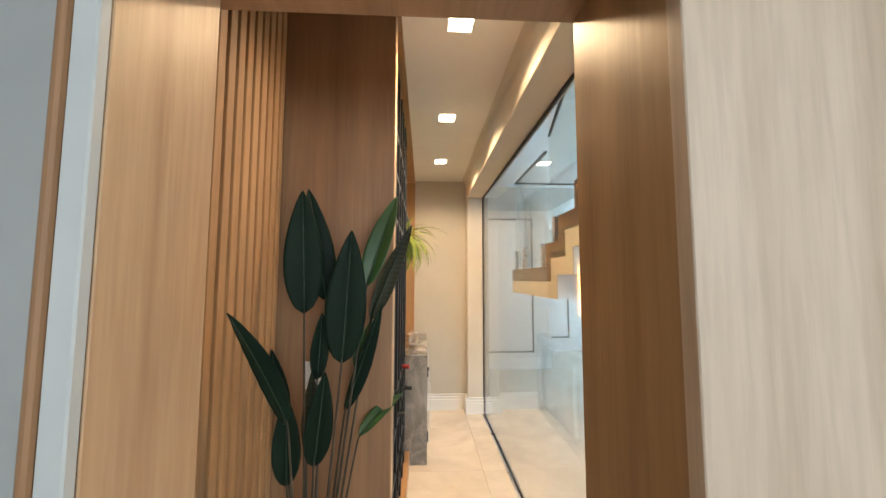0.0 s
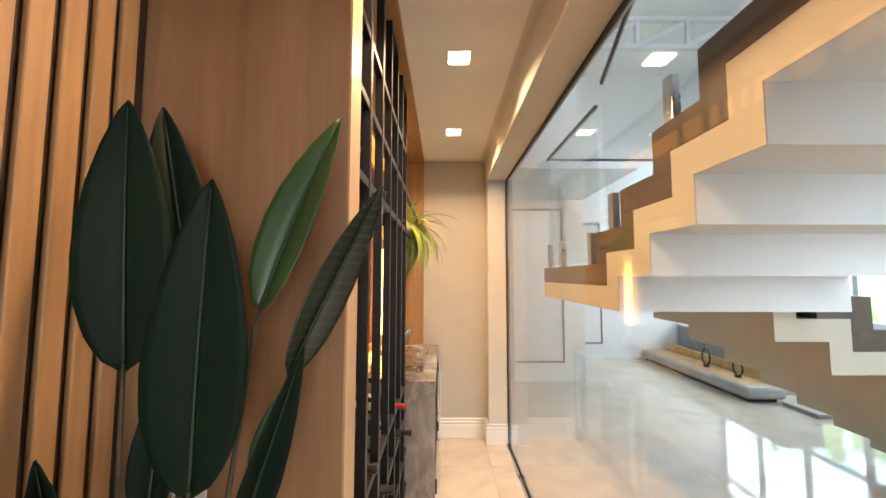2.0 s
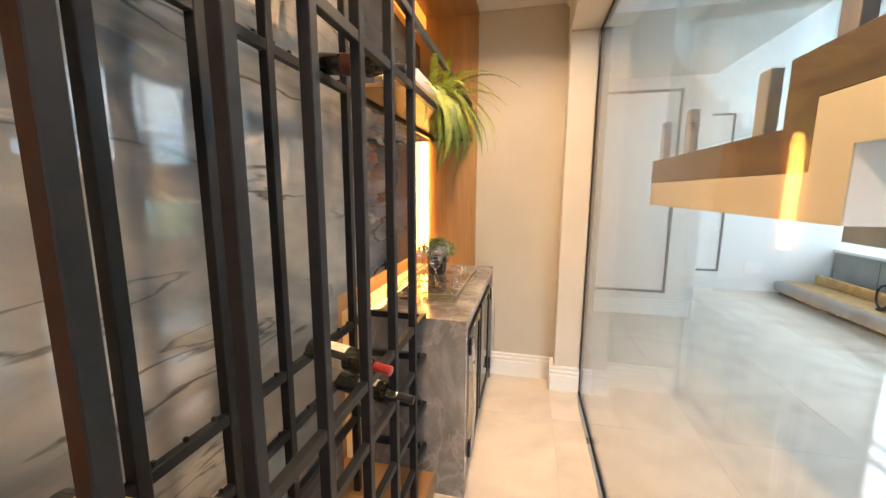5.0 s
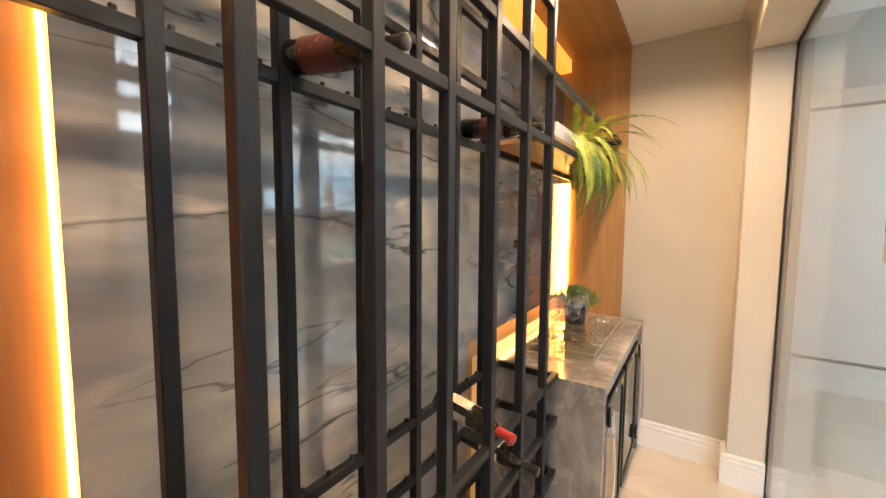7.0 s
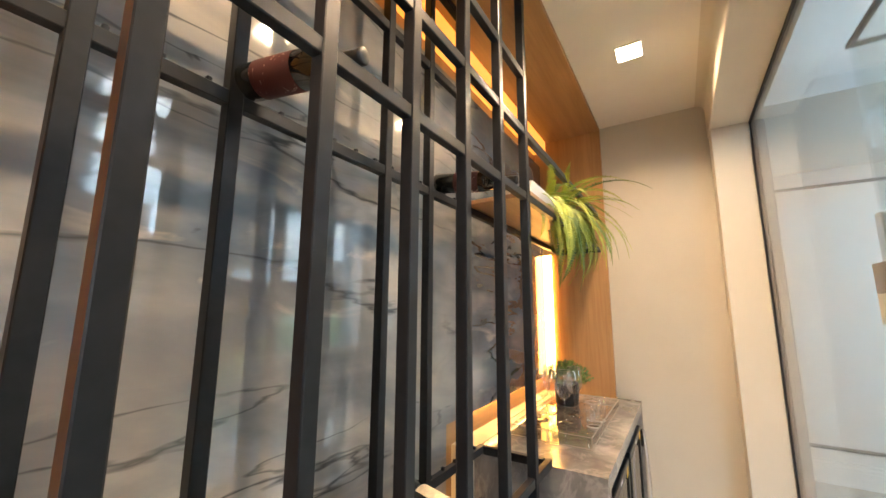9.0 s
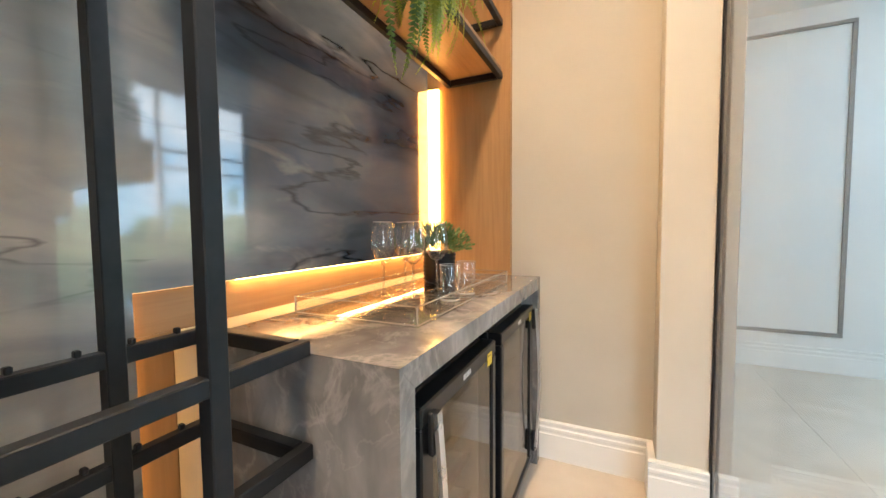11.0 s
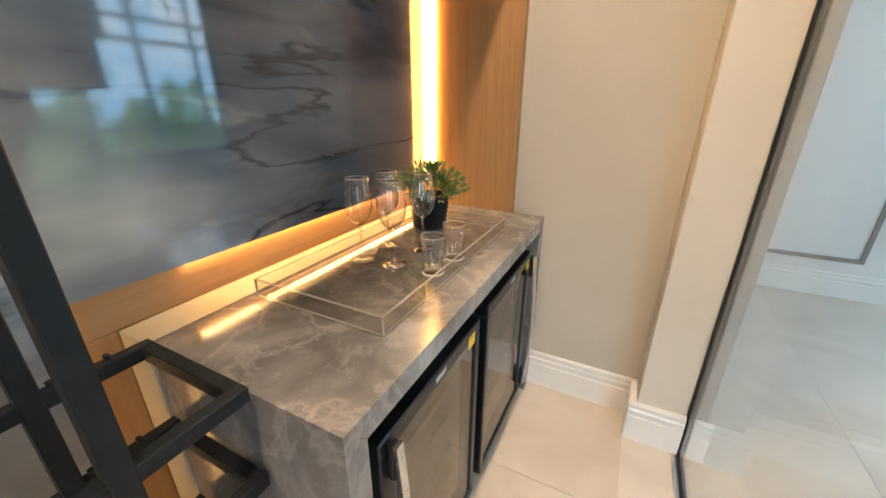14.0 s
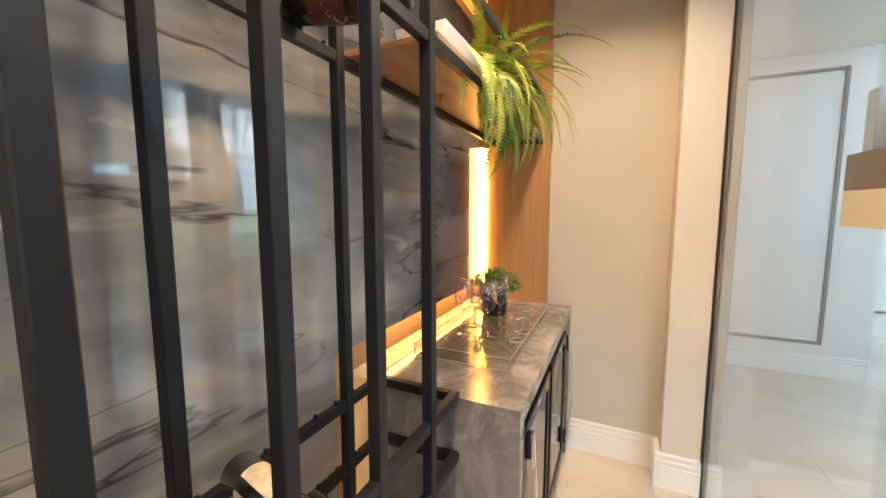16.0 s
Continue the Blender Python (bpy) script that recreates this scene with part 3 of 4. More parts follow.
for e, (p, c) in zip((g_ramp.color_ramp.elements[0], g_ramp.color_ramp.elements[1], g_ramp.color_ramp.elements.new(0.32), g_ramp.color_ramp.elements.new(0.42)),
                     ((0.0, (0.03, 0.07, 0.03)), (1.0, (0.26, 0.56, 1.0)), (0.33, (0.16, 0.26, 0.16)), (0.40, (0.38, 0.70, 1.0)))):
    e.position, e.color = p, (*c, 1)
g_map = gn.new("ShaderNodeMapRange")
g_map.inputs[1].default_value, g_map.inputs[2].default_value = -0.5, 5.0
gl_.new(g_sum.outputs[0], g_map.inputs[0])
gl_.new(g_map.outputs[0], g_ramp.inputs[0])
gl_.new(g_ramp.outputs[0], gn["Principled BSDF"].inputs["Emission Color"])
gn["Principled BSDF"].inputs["Emission Strength"].default_value = 9.5
setting("backdrop", bm_box(8.0, 8.05, 3.0, 13.0, -0.05, 6.0), garden, "bright garden and sky beyond the hall window")

# recessed square downlights
for lx, ly in LAMPS:
    d = thing("downlight", (lx, ly, H), "square recessed warm white downlight in the ceiling", "downlight", "corridor downlights")
    part("trim", bm_box(lx - 0.066, lx + 0.066, ly - 0.066, ly + 0.066, H - 0.005, H - 0.001, 0.002), gloss_white, d)
    part("diffuser", bm_box(lx - 0.056, lx + 0.056, ly - 0.056, ly + 0.056, H - 0.009, H - 0.0055), lamp_mat, d)

# light strips round the stone slab
for dims, glow in (((0.0855, 0.106, 2.8505, 2.8565, 0.125, 2.60), led_side), ((0.0865, 0.188, 5.6005, 5.6245, 1.03, 1.895), led_mat), ((0.0865, 0.18, 2.745, 5.60, 2.712, 2.799), led_box)):
    x0, x1, y0, y1, z0, z1 = dims
    strip = thing("led_strip", ((x0 + x1) / 2, (y0 + y1) / 2, z0), "warm amber light strip glowing beside the stone slab", "light strip", "slab light strips")
    part("diffuser", bm_box(*dims), glow, strip)
    if z0 < 2: part("channel", bm_box(x0, x1 - 0.004, y0, y1, z1, z1 + 0.003), steel, strip)

# white steel truss under the hall roof
truss = thing("roof_truss", (4.2, 7.4, 5.2), "white painted steel truss under the hall ceiling", "truss")
part("chord", bm_box(2.98, 6.19, 7.40, 7.48, 5.66, 5.74, 0.004), frame_white, truss)
part("chord", bm_box(2.98, 6.19, 7.40, 7.48, 5.20, 5.28, 0.004), frame_white, truss)
for k in range(4):
    xa = 3.02 + 0.8 * k
    part("upright", bm_box(xa, xa + 0.06, 7.41, 7.47, 5.281, 5.659, 0.003), frame_white, truss)
    part("diagonal", bm_prism([(xa + 0.061, 5.281), (xa + 0.12, 5.281), (xa + 0.79, 5.60), (xa + 0.79, 5.659), (xa + 0.75, 5.659), (xa + 0.061, 5.33)], "y", 7.42, 7.46), frame_white, truss)

# wine rack --------------------------------------------------------------------
FX, RX, S = 0.525, 0.25, 0.015
POSTS = [2.956 + 0.233 * k for k in range(6)]
rack = thing("wine_rack", (0.39, 3.6, 0.12), "matt black square-tube steel wine rack on an oak plinth", "wine rack")


def bar(name, x0, x1, y0, y1, z0, z1):
    return part(name, bm_box(x0, x1, y0, y1, z0, z1, 0.002), black_steel, rack)


for k, y in enumerate(POSTS):
    bar("post", FX - S, FX + S, y - S, y + S, 0.12, 2.76)
    bar("rear_post", RX - S, RX + S, y - S, y + S, 0.12, 2.76)
for a in (0, 2, 4):
    for x in (FX, RX):
        bar("top_bar", x - S, x + S, POSTS[a] - S, POSTS[a + 1] + S, 2.761, 2.79)
for z in (1.91, 2.165, 2.40):
    for x in (FX, RX):
        bar("rail", x - S + 0.003, x + S - 0.003, 2.737, 5.62 if z < 2.3 else 4.15, z - S, z + S)
for z in (1.91, 2.165):
    for y in (2.752, 5.608):
        bar("end_bar", RX + S, FX - S, y - 0.013, y + 0.013, z - S, z + S)
for z in (0.935, 0.735, 0.49, 0.27):
    for x in (FX, RX):
        bar("low_rail", x - S + 0.003, x + S - 0.003, 2.737, 4.30, z - S, z + S)
    for y in (2.752, 4.287):
        bar("low_end_bar", RX + S, FX - S, y - 0.013, y + 0.013, z - S, z + S)
for z, y_end in ((1.925, 4.1), (0.95, 4.25), (0.75, 4.25)):
    y = 2.83
    while y < y_end:
        bar("peg", RX - 0.006, RX + 0.006, y - 0.005, y + 0.005, z, z + 0.012)
        y += 0.0777
shelf = solid("shelf_board", bm_box(RX - 0.01, FX + 0.01, 4.16, 5.607, 1.926, 1.944, 0.002), oak_along, "oak shelf board resting on the black rack rails", "shelf")

# counter with two wine coolers ------------------------------------------------
counter = thing("counter", (0.43, 4.97, 0), "grey marble counter with waterfall ends over two wine coolers", "counter")
part("top", bm_prism([(4.31, 0.92), (5.624, 0.92), (5.57, 0.866), (4.364, 0.866)], "x", 0.206, 0.724), counter_stone, counter)
part("side", bm_prism([(4.31, 0.9193), (4.3635, 0.8655), (4.3635, 0), (4.31, 0)], "x", 0.206, 0.724), counter_stone, counter)
part("far_side", bm_prism([(5.624, 0.9193), (5.5705, 0.8655), (5.5705, 0), (5.624, 0)], "x", 0.206, 0.724), counter_stone, counter)
part("back_panel", bm_box(0.206, 0.216, 4.366, 5.574, 0, 0.865), black_plastic, counter)
# oak band with the light channel behind the counter
band = thing("backsplash", (0.12, 4.9, 0.12), "oak backsplash band with a glowing light channel", "backsplash")
led_counter = material("warm_counter_led", (1, 0.8, 0.5), 0.5, emit=((1.0, 0.56, 0.18), 44.0))
led_upright = material("warm_upright_led", (1, 0.8, 0.5), 0.5, emit=((1.0, 0.56, 0.18), 4.5))
pale_stone = mottle(material("pale_stone", (0.6, 0.54, 0.42), 0.35), [(6, 5, 0.6, [(0.3, (0.55, 0.49, 0.38)), (0.7, (0.65, 0.59, 0.47))], 1)])
part("band", bm_box(0.0855, 0.0965, 4.2125, 5.6, 0.9205, 1.031, 0.001), led_tinted_oak_along, band)
part("band_end", bm_box(0.0855, 0.0965, 4.2125, 4.304, 0.12, 0.92, 0.001), led_tinted_oak, band)
part("ledge", bm_box(0.0975, 0.2055, 4.3045, 5.6235, 0.12, 0.9195, 0.002), pale_stone, band, "pale cream stone ledge behind the counter")
part("light", bm_box(0.099, 0.113, 4.46, 5.598, 1.0225, 1.0255), led_counter, band, "warm light strip tucked under the slab")
part("dim_light", bm_box(0.099, 0.113, 4.22, 4.459, 1.0225, 1.0255), led_soft, band, "dim end of the warm light strip")
part("side_light", bm_box(0.098, 0.116, 4.2125, 4.2165, 0.13, 1.02), led_upright, band, "upright light strip behind the slab edge")



def cooler(y0, y1, far_handle, label):
    c = thing("wine_cooler", (0.45, (y0 + y1) / 2, 0.0), label, "wine cooler", "wine coolers under the counter")
    z0, z1, xf = 0.09, 0.81, 0.70
    yd = (y0 + y1) / 2
    for name, dims in (("side", (0.22, xf - 0.03, y0, y0 + 0.02, z0 - 0.03, z1)), ("side", (0.22, xf - 0.03, y1 - 0.02, y1, z0 - 0.03, z1)), ("back", (0.22, 0.24, y0 + 0.021, y1 - 0.021, z0 - 0.03, z1)),
                       ("roof", (0.241, xf - 0.03, y0 + 0.021, y1 - 0.021, z1 - 0.03, z1)), ("base", (0.241, xf - 0.03, y0 + 0.021, y1 - 0.021, z0 - 0.03, z0))):
        part(name, bm_box(*dims, 0.003), black_plastic, c)
    for dy in (y0 + 0.04, y1 - 0.04):
        for x in (0.26, 0.62):
            part("foot", bm_box(x - 0.015, x + 0.015, dy - 0.015, dy + 0.015, 0, z0 - 0.031, 0.003), black_plastic, c)
    part("lining", bm_box(0.2405, 0.25, y0 + 0.022, y1 - 0.022, z0 + 0.001, z1 - 0.031), cooler_lining, c, "pale inner lining")
    for a in (y0 + 0.0205, y1 - 0.0245):
        part("side_lining", bm_box(0.251, xf - 0.032, a, a + 0.004, z0 + 0.001, z1 - 0.031), cooler_lining, c)
    part("floor_lining", bm_box(0.251, xf - 0.032, y0 + 0.025, y1 - 0.025, z0 + 0.0005, z0 + 0.004), cooler_lining, c)
    for k in range(5):
        z = 0.19 + 0.12 * k
        sh = part("shelf", bm_box(0.26, 0.63, y0 + 0.03, y1 - 0.03, z, z + 0.005), cooler_shelf, c, "metal bottle shelf")
        part("shelf_front", bm_box(0.631, 0.645, y0 + 0.03, y1 - 0.03, z - 0.01, z + 0.02, 0.002), cooler_wood, sh, "pale wooden shelf front")
    door = part("door", bm_box(xf - 0.028, xf + 0.02, y0, y1, z1 - 0.042, z1, 0.004), black_plastic, c, "black framed glass door")
    part("door_rail", bm_box(xf - 0.028, xf + 0.02, y0, y1, z0, z0 + 0.032, 0.004), black_plastic, door)
    wl, wr = (0.052, 0.032) if not far_handle else (0.032, 0.06)
    for a, b in ((y0, y0 + wl), (y1 - wr, y1)):
        part("door_stile", bm_box(xf - 0.028, xf + 0.02, a, b, z0 + 0.0325, z1 - 0.0425, 0.004), black_plastic, door)
    part("door_glass", bm_box(xf + 0.006, xf + 0.014, y0 + wl + 0.0005, y1 - wr - 0.0005, z0 + 0.0325, z1 - 0.0425), tint_glass, door)
    # pale bars for the maker's mark, and the yellow energy sticker
    m0 = yd - 0.026
    for k in range(5):
        part("mark", bm_box(xf + 0.0202, xf + 0.0208, m0 + 0.0105 * k, m0 + 0.0105 * k + 0.0065, z1 - 0.027, z1 - 0.013), mark_silver, door)
    ys = y1 - 0.085
    part("sticker", bm_box(xf + 0.0202, xf + 0.0212, ys, ys + 0.042, z1 - 0.058, z1 - 0.022), yellow_paper, door, "yellow energy sticker")
    part("sticker_print", bm_box(xf + 0.0213, xf + 0.0216, ys + 0.004, ys + 0.03, z1 - 0.03, z1 - 0.027), black_plastic, door)
    # long bowed flat steel handle with black end blocks
    hy = y0 + 0.034 if not far_handle else y1 - 0.024
    outline = [(xf + 0.034 + 0.016 * math.sin(math.pi * k / 14), 0.15 + 0.645 * k / 14) for k in range(15)]
    hb = part("handle", bm_prism(outline + [(x + 0.009, z) for x, z in outline[::-1]], "y", hy - 0.011, hy + 0.011), steel, door, "brushed steel bar handle")
    for z in (0.19, 0.75):
        part("handle_block", bm_box(xf + 0.0205, xf + 0.036, hy - 0.013, hy + 0.013, z - 0.045, z + 0.045, 0.005, 2), black_plastic, door)
    return c


cooler_lining = material("cooler_lining", (0.66, 0.63, 0.57), 0.5)
cooler_shelf = material("cooler_shelf", (0.4, 0.39, 0.37), 0.35, 0.6)
cooler_wood = material("cooler_shelf_front", (0.27, 0.23, 0.18), 0.5)
mark_silver = material("mark_silver", (0.7, 0.72, 0.74), 0.35)
yellow_paper = material("yellow_sticker", (0.75, 0.52, 0.05), 0.5)
cooler(4.394, 4.888, False, "black glass-door wine cooler with a steel bar handle")
cooler(4.952, 5.472, True, "black glass-door wine cooler standing next to the end wall")

# things on the counter -----------------------------------------------------------
TOP = 0.921
tray = thing("serving_tray", (0.48, 4.86, TOP), "clear acrylic serving tray on the marble counter", "tray")
tx0, tx1, ty0, ty1 = 0.238, 0.632, 4.545, 5.36
part("base", bm_box(tx0, tx1, ty0, ty1, TOP, TOP + 0.005, 0.001), acrylic, tray)
for dims in ((tx0, tx0 + 0.005, ty0, ty1), (tx1 - 0.005, tx1, ty0, ty1)):
    part("side", bm_box(*dims, TOP + 0.0052, TOP + 0.05, 0.001), acrylic, tray)
for y in (ty0, ty1 - 0.005):
    my = (tx0 + tx1) / 2
    for x0, x1, z0, z1 in ((tx0 + 0.0052, my - 0.055, 0.0052, 0.05), (my + 0.055, tx1 - 0.0052, 0.0052, 0.05), (my - 0.0548, my + 0.0548, 0.0052, 0.02), (my - 0.0548, my + 0.0548, 0.04, 0.05)):
        part("end", bm_box(x0, x1, y, y + 0.005, TOP + z0, TOP + z1, 0.001), acrylic, tray)

# pale strips added on the tray's edges, seams and corners paint the gathered light
for dims in ((tx0, tx0 + 0.005, ty0, ty1), (tx1 - 0.005, tx1, ty0, ty1), (tx0 + 0.0052, tx1 - 0.0052, ty0, ty0 + 0.005), (tx0 + 0.0052, tx1 - 0.0052, ty1 - 0.005, ty1)):
    part("edge", bm_box(*dims, TOP + 0.0502, TOP + 0.0518), edge_glint, tray, "thin pale strip for the light caught in the tray edge")
    part("seam", bm_box(*dims, TOP + 0.0051, TOP + 0.0066), edge_glint, tray)
for x, y in ((tx0, ty0), (tx1 - 0.005, ty0), (tx0, ty1 - 0.005), (tx1 - 0.005, ty1 - 0.005)):
    part("corner", bm_box(x + 0.0016, x + 0.0034, y - 0.0005, y + 0.0052, TOP + 0.0068, TOP + 0.05), edge_glint, tray)

T2 = TOP + 0.0055


def wine_glass(name, x, y):
    g = thing(name, (x, y, T2), "clear stemmed wine glass on the acrylic tray", "wine glass", "wine glasses on the tray")
    outer = [(0, 0.0), (0.034, 0.0), (0.035, 0.0015), (0.012, 0.005), (0.0045, 0.012), (0.0038, 0.05), (0.004, 0.092), (0.009, 0.099), (0.024, 0.110), (0.036, 0.132), (0.0395, 0.152), (0.038, 0.175), (0.033, 0.205), (0.0305, 0.222)]
    inner = [(0.0297, 0.222), (0.0322, 0.205), (0.0371, 0.175), (0.0386, 0.152), (0.0351, 0.133), (0.0232, 0.112), (0.009, 0.1025), (0, 0.101)]
    for name, prof, mat in (("stem", outer[:8] + [(0, 0.0985)], stem_glass), ("bowl", [(0.002, 0.099)] + outer[7:] + [(0.0299, 0.2222)], thin_glass)):
        bm = bm_lathe([(r * 1.08, z * 1.15) for r, z in prof], 32)
        bmesh.ops.translate(bm, verts=bm.verts, vec=(x, y, T2))
        part(name, bm, mat, g, "", True)
    rim = bm_tube([(x + 0.0326 * math.cos(a * math.pi / 16), y + 0.0326 * math.sin(a * math.pi / 16), T2 + 0.2558) for a in range(33)], 0.0007, 6)
    part("rim", rim, rim_highlight, g, "", True)
    return g


for gx, gy in ((0.326, 4.862), (0.330, 5.0), (0.438, 4.871), (0.455, 5.02)):
    wine_glass("wine_glass", gx, gy)
for gx, gy in ((0.575, 4.868), (0.580, 4.995)):
    g = thing("tumbler", (gx, gy, T2), "clear straight tumbler on the acrylic tray", "tumbler", "tumblers on the tray")
    bm = bm_lathe([(0, 0.008), (0.029, 0.008), (0.031, 0.011), (0.034, 0.115), (0.0338, 0.1155)], 32)
    bmesh.ops.translate(bm, verts=bm.verts, vec=(gx, gy, T2))
    part("cup", bm, thin_glass, g, "", True)
    for name, r, z, t in (("rim", 0.034, 0.1155, 0.0009), ("foot_ring", 0.0295, 0.004, 0.0035)):
        ring = bm_tube([(gx + r * math.cos(a * math.pi / 16), gy + r * math.sin(a * math.pi / 16), T2 + z) for a in range(33)], t, 6)
        part(name, ring, rim_highlight, g, "", True)

# black knobbly pot with a small bushy plant
px, py = 0.355, 5.25
pot = thing("potted_herb", (px, py, T2), "small bushy green plant in a black ribbed pot", "potted plant")
bm = bm_lathe([(0, 0), (0.06, 0), (0.063, 0.004)] + [(0.064 + 0.006 * (k % 2) + 0.006 * k / 14, 0.008 + 0.0085 * k) for k in range(15)] + [(0.066, 0.134), (0.06, 0.134), (0.056, 0.115), (0, 0.115)], 28)
bmesh.ops.translate(bm, verts=bm.verts, vec=(px, py, T2))
part("pot", bm, black_plastic, pot, "black ribbed pot", True)
rng = random.Random(4)
bm = bmesh.new()
for k in range(900):
    a, e = rng.uniform(0, 2 * math.pi), rng.uniform(0.05, 1.5)
    r = rng.uniform(0.05, 0.135)
    c = Vector((px + r * math.cos(a) * math.cos(e) * 1.1, py + r * math.sin(a) * math.cos(e) * 1.1, T2 + 0.13 + r * math.sin(e) * 0.85))
    d = Vector((math.cos(a) * math.cos(e), math.sin(a) * math.cos(e), math.sin(e) + rng.uniform(-0.3, 0.5))).normalized()
    s = d.cross(Vector((rng.uniform(-1, 1), rng.uniform(-1, 1), rng.uniform(-1, 1)))).normalized()
    n_, l_, w_ = s.cross(d), rng.uniform(0.018, 0.03), rng.uniform(0.004, 0.007)
    vs = [bm.verts.new(p) for p in (c, c + d * l_ * 0.5 + s * w_ + n_ * 0.002, c + d * l_, c + d * l_ * 0.5 - s * w_ + n_ * 0.002)]
    mid = bm.verts.new(c + d * l_ * 0.5 - n_ * 0.002)
    for i in range(4): bm.faces.new((vs[i], vs[(i + 1) % 4], mid))
part("foliage", bm, herb_mat, pot, "bushy small green leaves")

# bottles ---------------------------------------------------------------------------


def bm_wrap(z0, z1, arc):
    """A thin paper sleeve round a bottle over an arc in degrees."""
    bm, n = bmesh.new(), 24
    rows = [[bm.verts.new((r * math.cos(radians(arc[0] + (arc[1] - arc[0]) * k / n)), r * math.sin(radians(arc[0] + (arc[1] - arc[0]) * k / n)), z)) for k in range(n + 1)] for r, z in ((0.0377, z0), (0.0381, z0 + 0.0008), (0.0381, z1 - 0.0008), (0.0377, z1))]
    for a, b in zip(rows, rows[1:]):
        for k in range(n): bm.faces.new((a[k], a[k + 1], b[k + 1], b[k]))
    return bm


def bottle(base, neck, label_mats, cap_mat, label, arcs=((0, 360),)):
    """A wine bottle lying from its base centre to the tip of its neck."""
    base, neck = Vector(base), Vector(neck)
    b = thing("wine_bottle", base, label, "wine bottle", "wine bottles in the rack")
    m = Matrix.Translation(base) @ (neck - base).to_track_quat("Z", "Y").to_matrix().to_4x4()
    prof = [(0, 0.012), (0.02, 0.006), (0.034, 0), (0.0375, 0.005), (0.0375, 0.185), (0.036, 0.2), (0.028, 0.222), (0.018, 0.238), (0.0145, 0.25), (0.0138, 0.298), (0.0152, 0.299), (0.0152, 0.306), (0.012, 0.308), (0, 0.308)]
    for name, pr, mat, lab in (("body", prof, bottle_glass, ""), ("capsule", [(0.0147, 0.245), (0.0146, 0.296), (0.0158, 0.298), (0.0158, 0.3075), (0.013, 0.3095), (0, 0.3095)], cap_mat, "foil capsule"),
                               *[("label", (z0, z1, arc), mt, "paper label") for z0, z1, mt in label_mats for arc in arcs]):
        bm = bm_lathe(pr, 28) if name != "label" else bm_wrap(*pr)
        bmesh.ops.transform(bm, matrix=m, verts=bm.verts)
        part(name, bm, mat, b, lab, True)
    return b


red_foil, black_foil, gold_foil = material("red_foil", (0.30, 0.03, 0.025), 0.35), material("black_foil", (0.02, 0.02, 0.02), 0.3), material("gold_foil", (0.5, 0.36, 0.16), 0.35, 0.6)
cream_label = mottle(material("cream_label", (0.70, 0.62, 0.46), 0.6), [(60, 4, 0, [(0.4, (0.72, 0.64, 0.48)), (0.62, (0.58, 0.50, 0.36))], 1)])
maroon_label = mottle(material("maroon_label", (0.10, 0.025, 0.02), 0.55), [(45, 5, 2, [(0.62, (0.085, 0.022, 0.02)), (0.68, (0.4, 0.3, 0.25))], 1)])
bright_label = mottle(material("bright_label", (0.6, 0.2, 0.08), 0.5), [(26, 2, 1, [(0.40, (0.03, 0.30, 0.28)), (0.46, (0.70, 0.16, 0.06)), (0.54, (0.72, 0.20, 0.08)), (0.58, (0.75, 0.62, 0.35))], 1)])
rose_label = mottle(material("rose_label", (0.45, 0.08, 0.07), 0.5), [(40, 4, 0, [(0.4, (0.42, 0.07, 0.065)), (0.7, (0.55, 0.13, 0.11))], 1)])
UPR, L1, L2 = 1.925, 0.95, 0.75
SEAM = ((164, 306), (346, 488))
bottle((0.238, 3.213, UPR + 0.038), (0.545, 3.262, UPR + 0.018), [(0.06, 0.165, maroon_label)], black_foil, "dark wine bottle with a maroon label lying in the rack")
bottle((0.238, 3.958, UPR + 0.038), (0.545, 4.02, UPR + 0.018), [(0.08, 0.17, maroon_label)], black_foil, "dark wine bottle with a black capsule lying in the rack")
bottle((0.288, 3.745, L1 + 0.038), (0.595, 3.69, L1 + 0.015), [(0.055, 0.15, cream_label)], red_foil, "dark wine bottle with a cream label and red capsule", SEAM)
bottle((0.30, 3.905, L2 + 0.038), (0.605, 3.868, L2 + 0.018), [(0.09, 0.165, cream_label)], black_foil, "dark wine bottle with a cream label lying low in the rack", SEAM)
bottle((0.245, 3.06, L1 + 0.038), (0.552, 3.09, L1 + 0.016), [(0.04, 0.045, cream_label), (0.0455, 0.165, bright_label), (0.1655, 0.17, cream_label)], black_foil, "dark wine bottle with a bright orange and teal label")
bottle((0.272, 3.272, L2 + 0.038), (0.575, 3.33, L2 + 0.018), [(0.075, 0.14, rose_label)], black_foil, "dark wine bottle with a rose red label")

# fern on the shelf --------------------------------------------------------------------
fx, fy, fz = 0.43, 4.62, 1.9445
fern = thing("potted_fern", (fx, fy, fz), "bright green artificial fern spilling from a long white pot", "potted plant")
part("pot", bm_prism([(fx - 0.065, fz), (fx + 0.065, fz), (fx + 0.08, fz + 0.075), (fx - 0.08, fz + 0.075)], "y", 4.26, 4.80), gloss_white, fern, "long white trough pot")
rng = random.Random(11)


